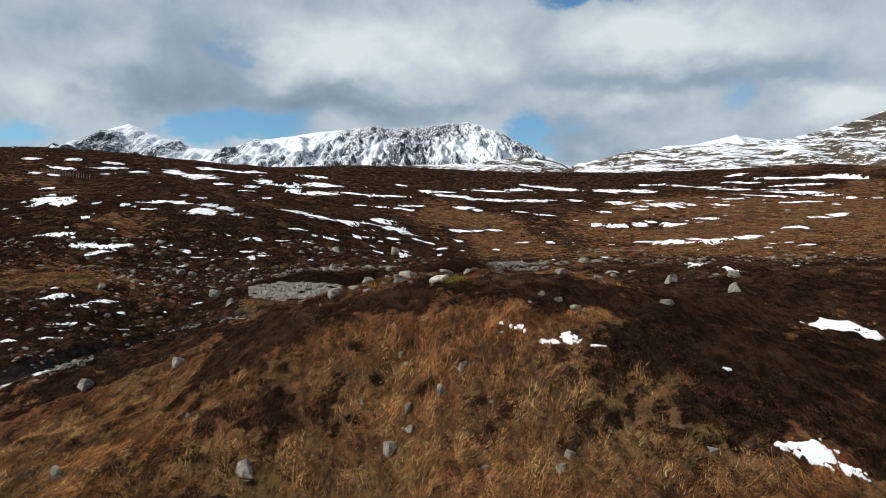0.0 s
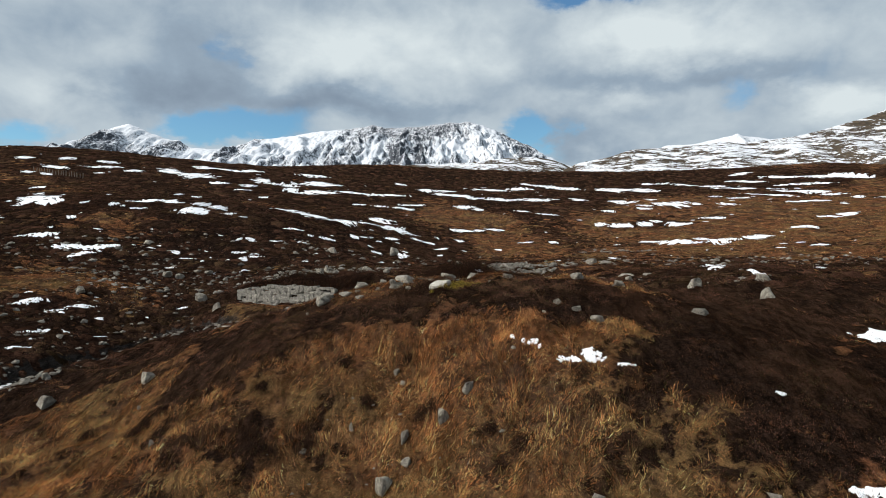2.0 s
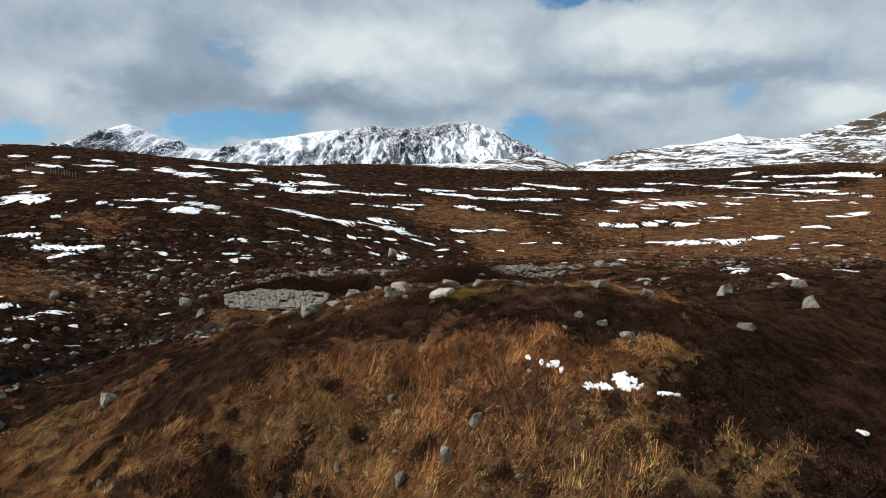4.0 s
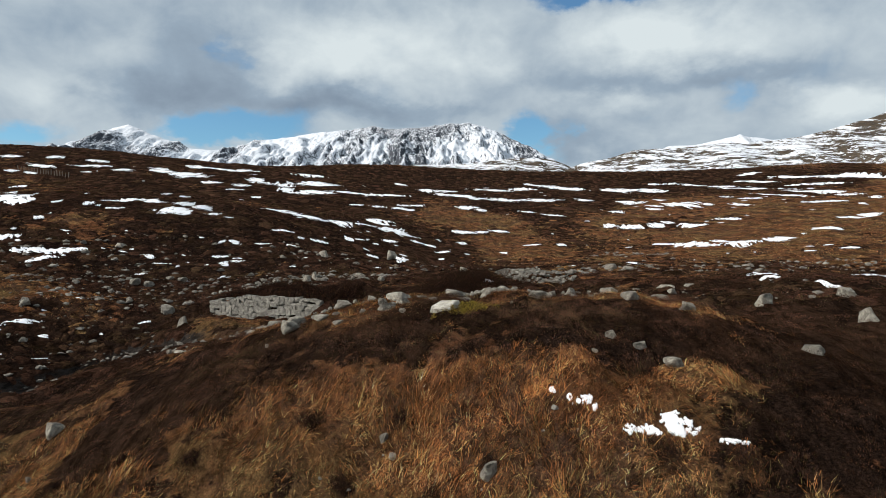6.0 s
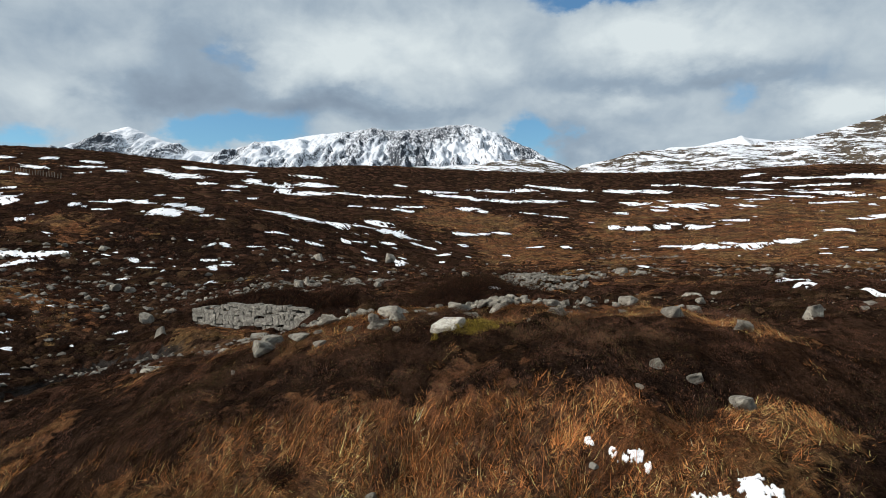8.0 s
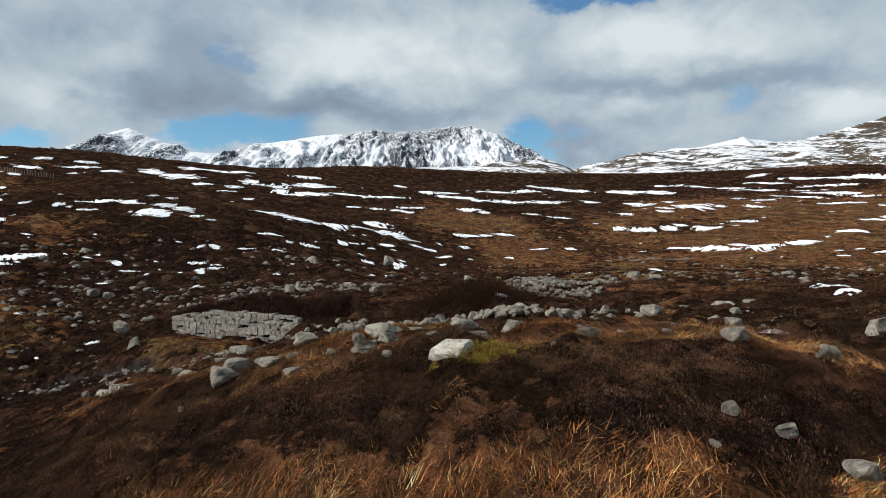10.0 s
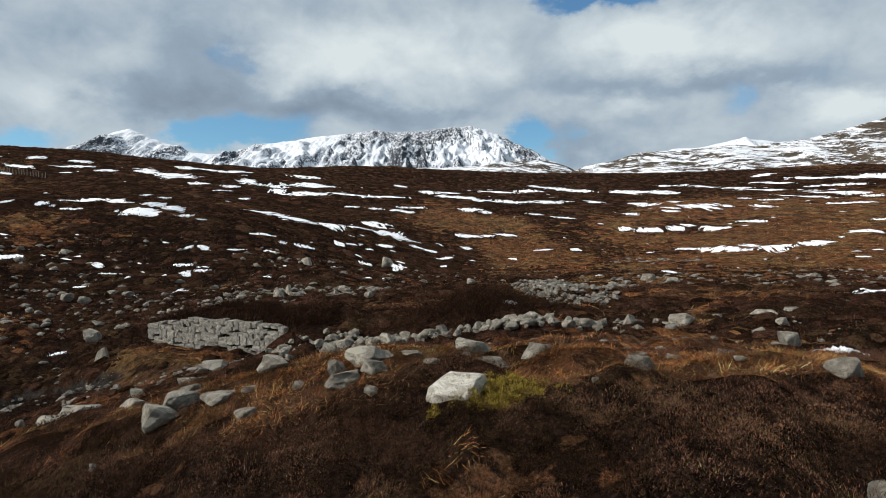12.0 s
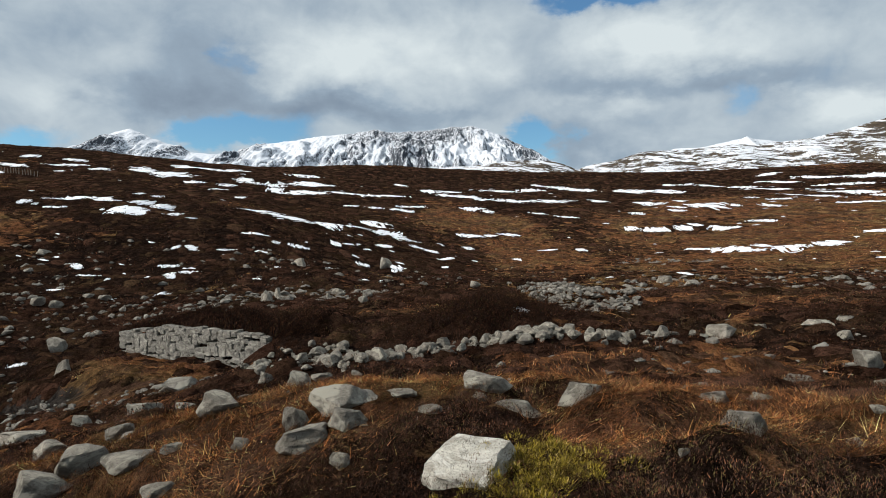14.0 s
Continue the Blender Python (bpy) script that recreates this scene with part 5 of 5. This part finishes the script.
def bushes(y0, y1, per_area, wide, tall, light):
    gx, gy, hx, hy = split(y0, y1, per_area, 73)
    size = np.exp(gen.normal(0, 0.35, len(hx)))
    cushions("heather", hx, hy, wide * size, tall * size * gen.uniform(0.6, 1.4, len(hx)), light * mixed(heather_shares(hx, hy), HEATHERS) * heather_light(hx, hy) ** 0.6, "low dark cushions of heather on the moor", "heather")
    size = 0.8 * np.exp(gen.normal(0, 0.35, len(gx)))
    cushions("grass", gx, gy, wide * size, 0.6 * tall * size * gen.uniform(0.5, 1.4, len(gx)), 0.62 * mixed(grass_shares(gx, gy), GRASSES) * tufted(gx, gy, 95) ** 0.6, "tussocks of rust coloured dead moor grass", "grass")


# the face of the near bank
gx, gy, hx, hy = split(14.0, 25.0, 19.0, 71)
grass(gx, gy, 44, 0.26, 0.17, 0.010, 1.2)
heather(hx, hy, 50, 0.26, 0.16, 0.010, 0.045, 0.85)
# its crest and the ground behind it
gx, gy, hx, hy = split(25.0, 33.5, 9.0, 72)
grass(gx, gy, 50, 0.30, 0.16, 0.0080, 1.1)
heather(hx, hy, 64, 0.30, 0.16, 0.009, 0.040, 0.9)
for lo, hi in ((25.0, 29.0), (29.0, 34.0)):
    x, y = clumps(lo, hi, 22.0, 0.27, 0.5)
    g = heath_at(x, y) + gen.normal(0, 0.12, len(x)) < 0.5
    grass(x[g], y[g], 60, 0.22, 0.15, 0.0060, 1.1)
    heather(x[~g], y[~g], 190, 0.25, 0.20, 0.0050, 0.030, 0.95)
# the hollow round the wall and the slopes behind
gx, gy, hx, hy = split(33.5, 62.0, 5.4, 74)
grass(gx, gy, 26, 0.34, 0.15, 0.014, 0.9)
heather(hx, hy, 26, 0.36, 0.22, 0.026, 0.06, 0.72)
bushes(33.5, 62.0, 3.0, 0.24, 0.07, 0.6)
gx, gy, hx, hy = split(62.0, 135.0, 1.2, 75)
grass(gx, gy, 12, 0.55, 0.20, 0.042, 0.9)
heather(hx, hy, 12, 0.55, 0.22, 0.07, 0.10, 0.68)
bushes(62.0, 135.0, 1.0, 0.36, 0.08, 0.6)
bushes(135.0, 285.0, 0.24, 0.7, 0.12, 0.6)

# long dead straw lying matted over the face of the near bank
sx, sy = clumps(15.5, 28.0, 15.0, 0.62, 1.0)
kept = heath_at(sx, sy) + gen.normal(0, 0.10, len(sx)) < 0.5
sx, sy = sx[kept], sy[kept]
turned = 2 * np.pi * (1.2 * fbm(sx / 1.6, sy / 1.6, 61, 2) + 0.7 * gen.random(len(sx)))
stems("grass", sx, sy, 34, 0.30, 0.22, 0.0085, 1.1, (2.4 * np.cos(turned), 1.8 * np.sin(turned) - 0.3), grass_shares(sx, sy) * (1.3, 1.2, 0.7, 1.2, 1.5), GRASSES, BLADE, "long matted rust and straw grass on the bank", "grass", 0.0, 0.95 * tufted(sx, sy, 99), 0.8, 0.38)

# heather thick on the bank above the wall and the mound beside it
k = gen.random((950, 2))
bu, bv = -0.03 + 1.27 * k[:, 0], 0.16 + 1.5 * k[:, 1] ** 1.5 - 1.1 * (k[:, 0] > 0.83)
bx = WALL_A[0] + math.cos(WALL_TURN) * bu * WALL_LONG - math.sin(WALL_TURN) * bv
by = WALL_A[1] + math.sin(WALL_TURN) * bu * WALL_LONG + math.cos(WALL_TURN) * bv
stems("heather", bx, by, 80, 0.44, (0.32 + 0.34 * gen.random(950)) * (0.6 + 0.4 * smooth(0.0, 0.3, bu)), 0.020, 1.3, (0.0, -0.3), np.tile((1.0, 0.35, 0.05, 0.02), (950, 1)), HEATHERS, TWIG, "tall dark heather overhanging the stone wall", "heather", 0.07, 0.42)
mx, my = 0.9 + gen.normal(0, 1.5, 600), 44.3 + gen.normal(0, 0.8, 600)
stems("heather", mx, my, 80, 0.42, 0.40 + 0.45 * gen.random(600), 0.020, 1.3, (0.0, -0.2), np.tile((1.0, 0.35, 0.05, 0.02), (600, 1)), HEATHERS, TWIG, "tall dark heather bushes behind the rubble line", "heather", 0.07, 0.42)

# bright moss beside the pale boulder
k = np.c_[np.r_[gen.normal(0.52, 0.26, 70), gen.normal(0.1, 0.3, 16)], np.r_[gen.normal(27.75, 0.22, 70), gen.normal(27.3, 0.08, 16)]]
stems("moss", k[:, 0], k[:, 1], 190, 0.12, 0.06 + 0.10 * gen.random(86), 0.007, 1.2, (0.0, -0.2), np.tile((1.0, 0.9, 0.35), (86, 1)), ((0.30, 0.225, 0.030), (0.13, 0.100, 0.022), (0.42, 0.31, 0.11)), BLADE, "bright yellow-green moss cushion against a pale boulder", "moss", 0.05)

# dark little heather bushes standing in the grass of the bank
BUSHES = ((2.0, 19.8, 0.25), (1.5, 19.6, 0.28), (1.3, 20.6, 0.18), (-12.8, 24.6, 0.33), (-10.5, 24.1, 0.36), (-5.6, 21.7, 0.57), (-4.4, 22.0, 0.45), (-6.3, 23.8, 0.26), (-8.4, 24.6, 0.18), (-3.5, 24.4, 0.33), (-1.3, 24.0, 0.21),
          (-0.7, 22.1, 0.42), (4.1, 21.1, 0.3), (5.4, 20.7, 0.3), (0.7, 22.1, 0.19), (4.3, 23.3, 0.41), (-2.6, 23.0, 0.24), (-10.0, 24.5, 0.18), (4.1, 20.0, 0.31), (4.8, 19.0, 0.32), (7.4, 19.8, 0.28))
for x, y, r in BUSHES:
    n = int(14 + 60 * r)
    bx, by = x + gen.normal(0, 0.45 * r, n), y + gen.normal(0, 0.35 * r, n)
    bush = stems("heather_bush", bx, by, 90, 0.12 + 0.15 * r, 0.16 + 0.25 * r * gen.random(n), 0.009, 1.2, (0.0, 0.0), np.tile((1.0, 0.3, 0.1, 0.02), (n, 1)), HEATHERS, TWIG, "small dark heather bush standing in the bank's grass", "heather bush", 0.05, 0.5)
    del bush["kind"]
    bush["group"] = "heather bushes on the bank"
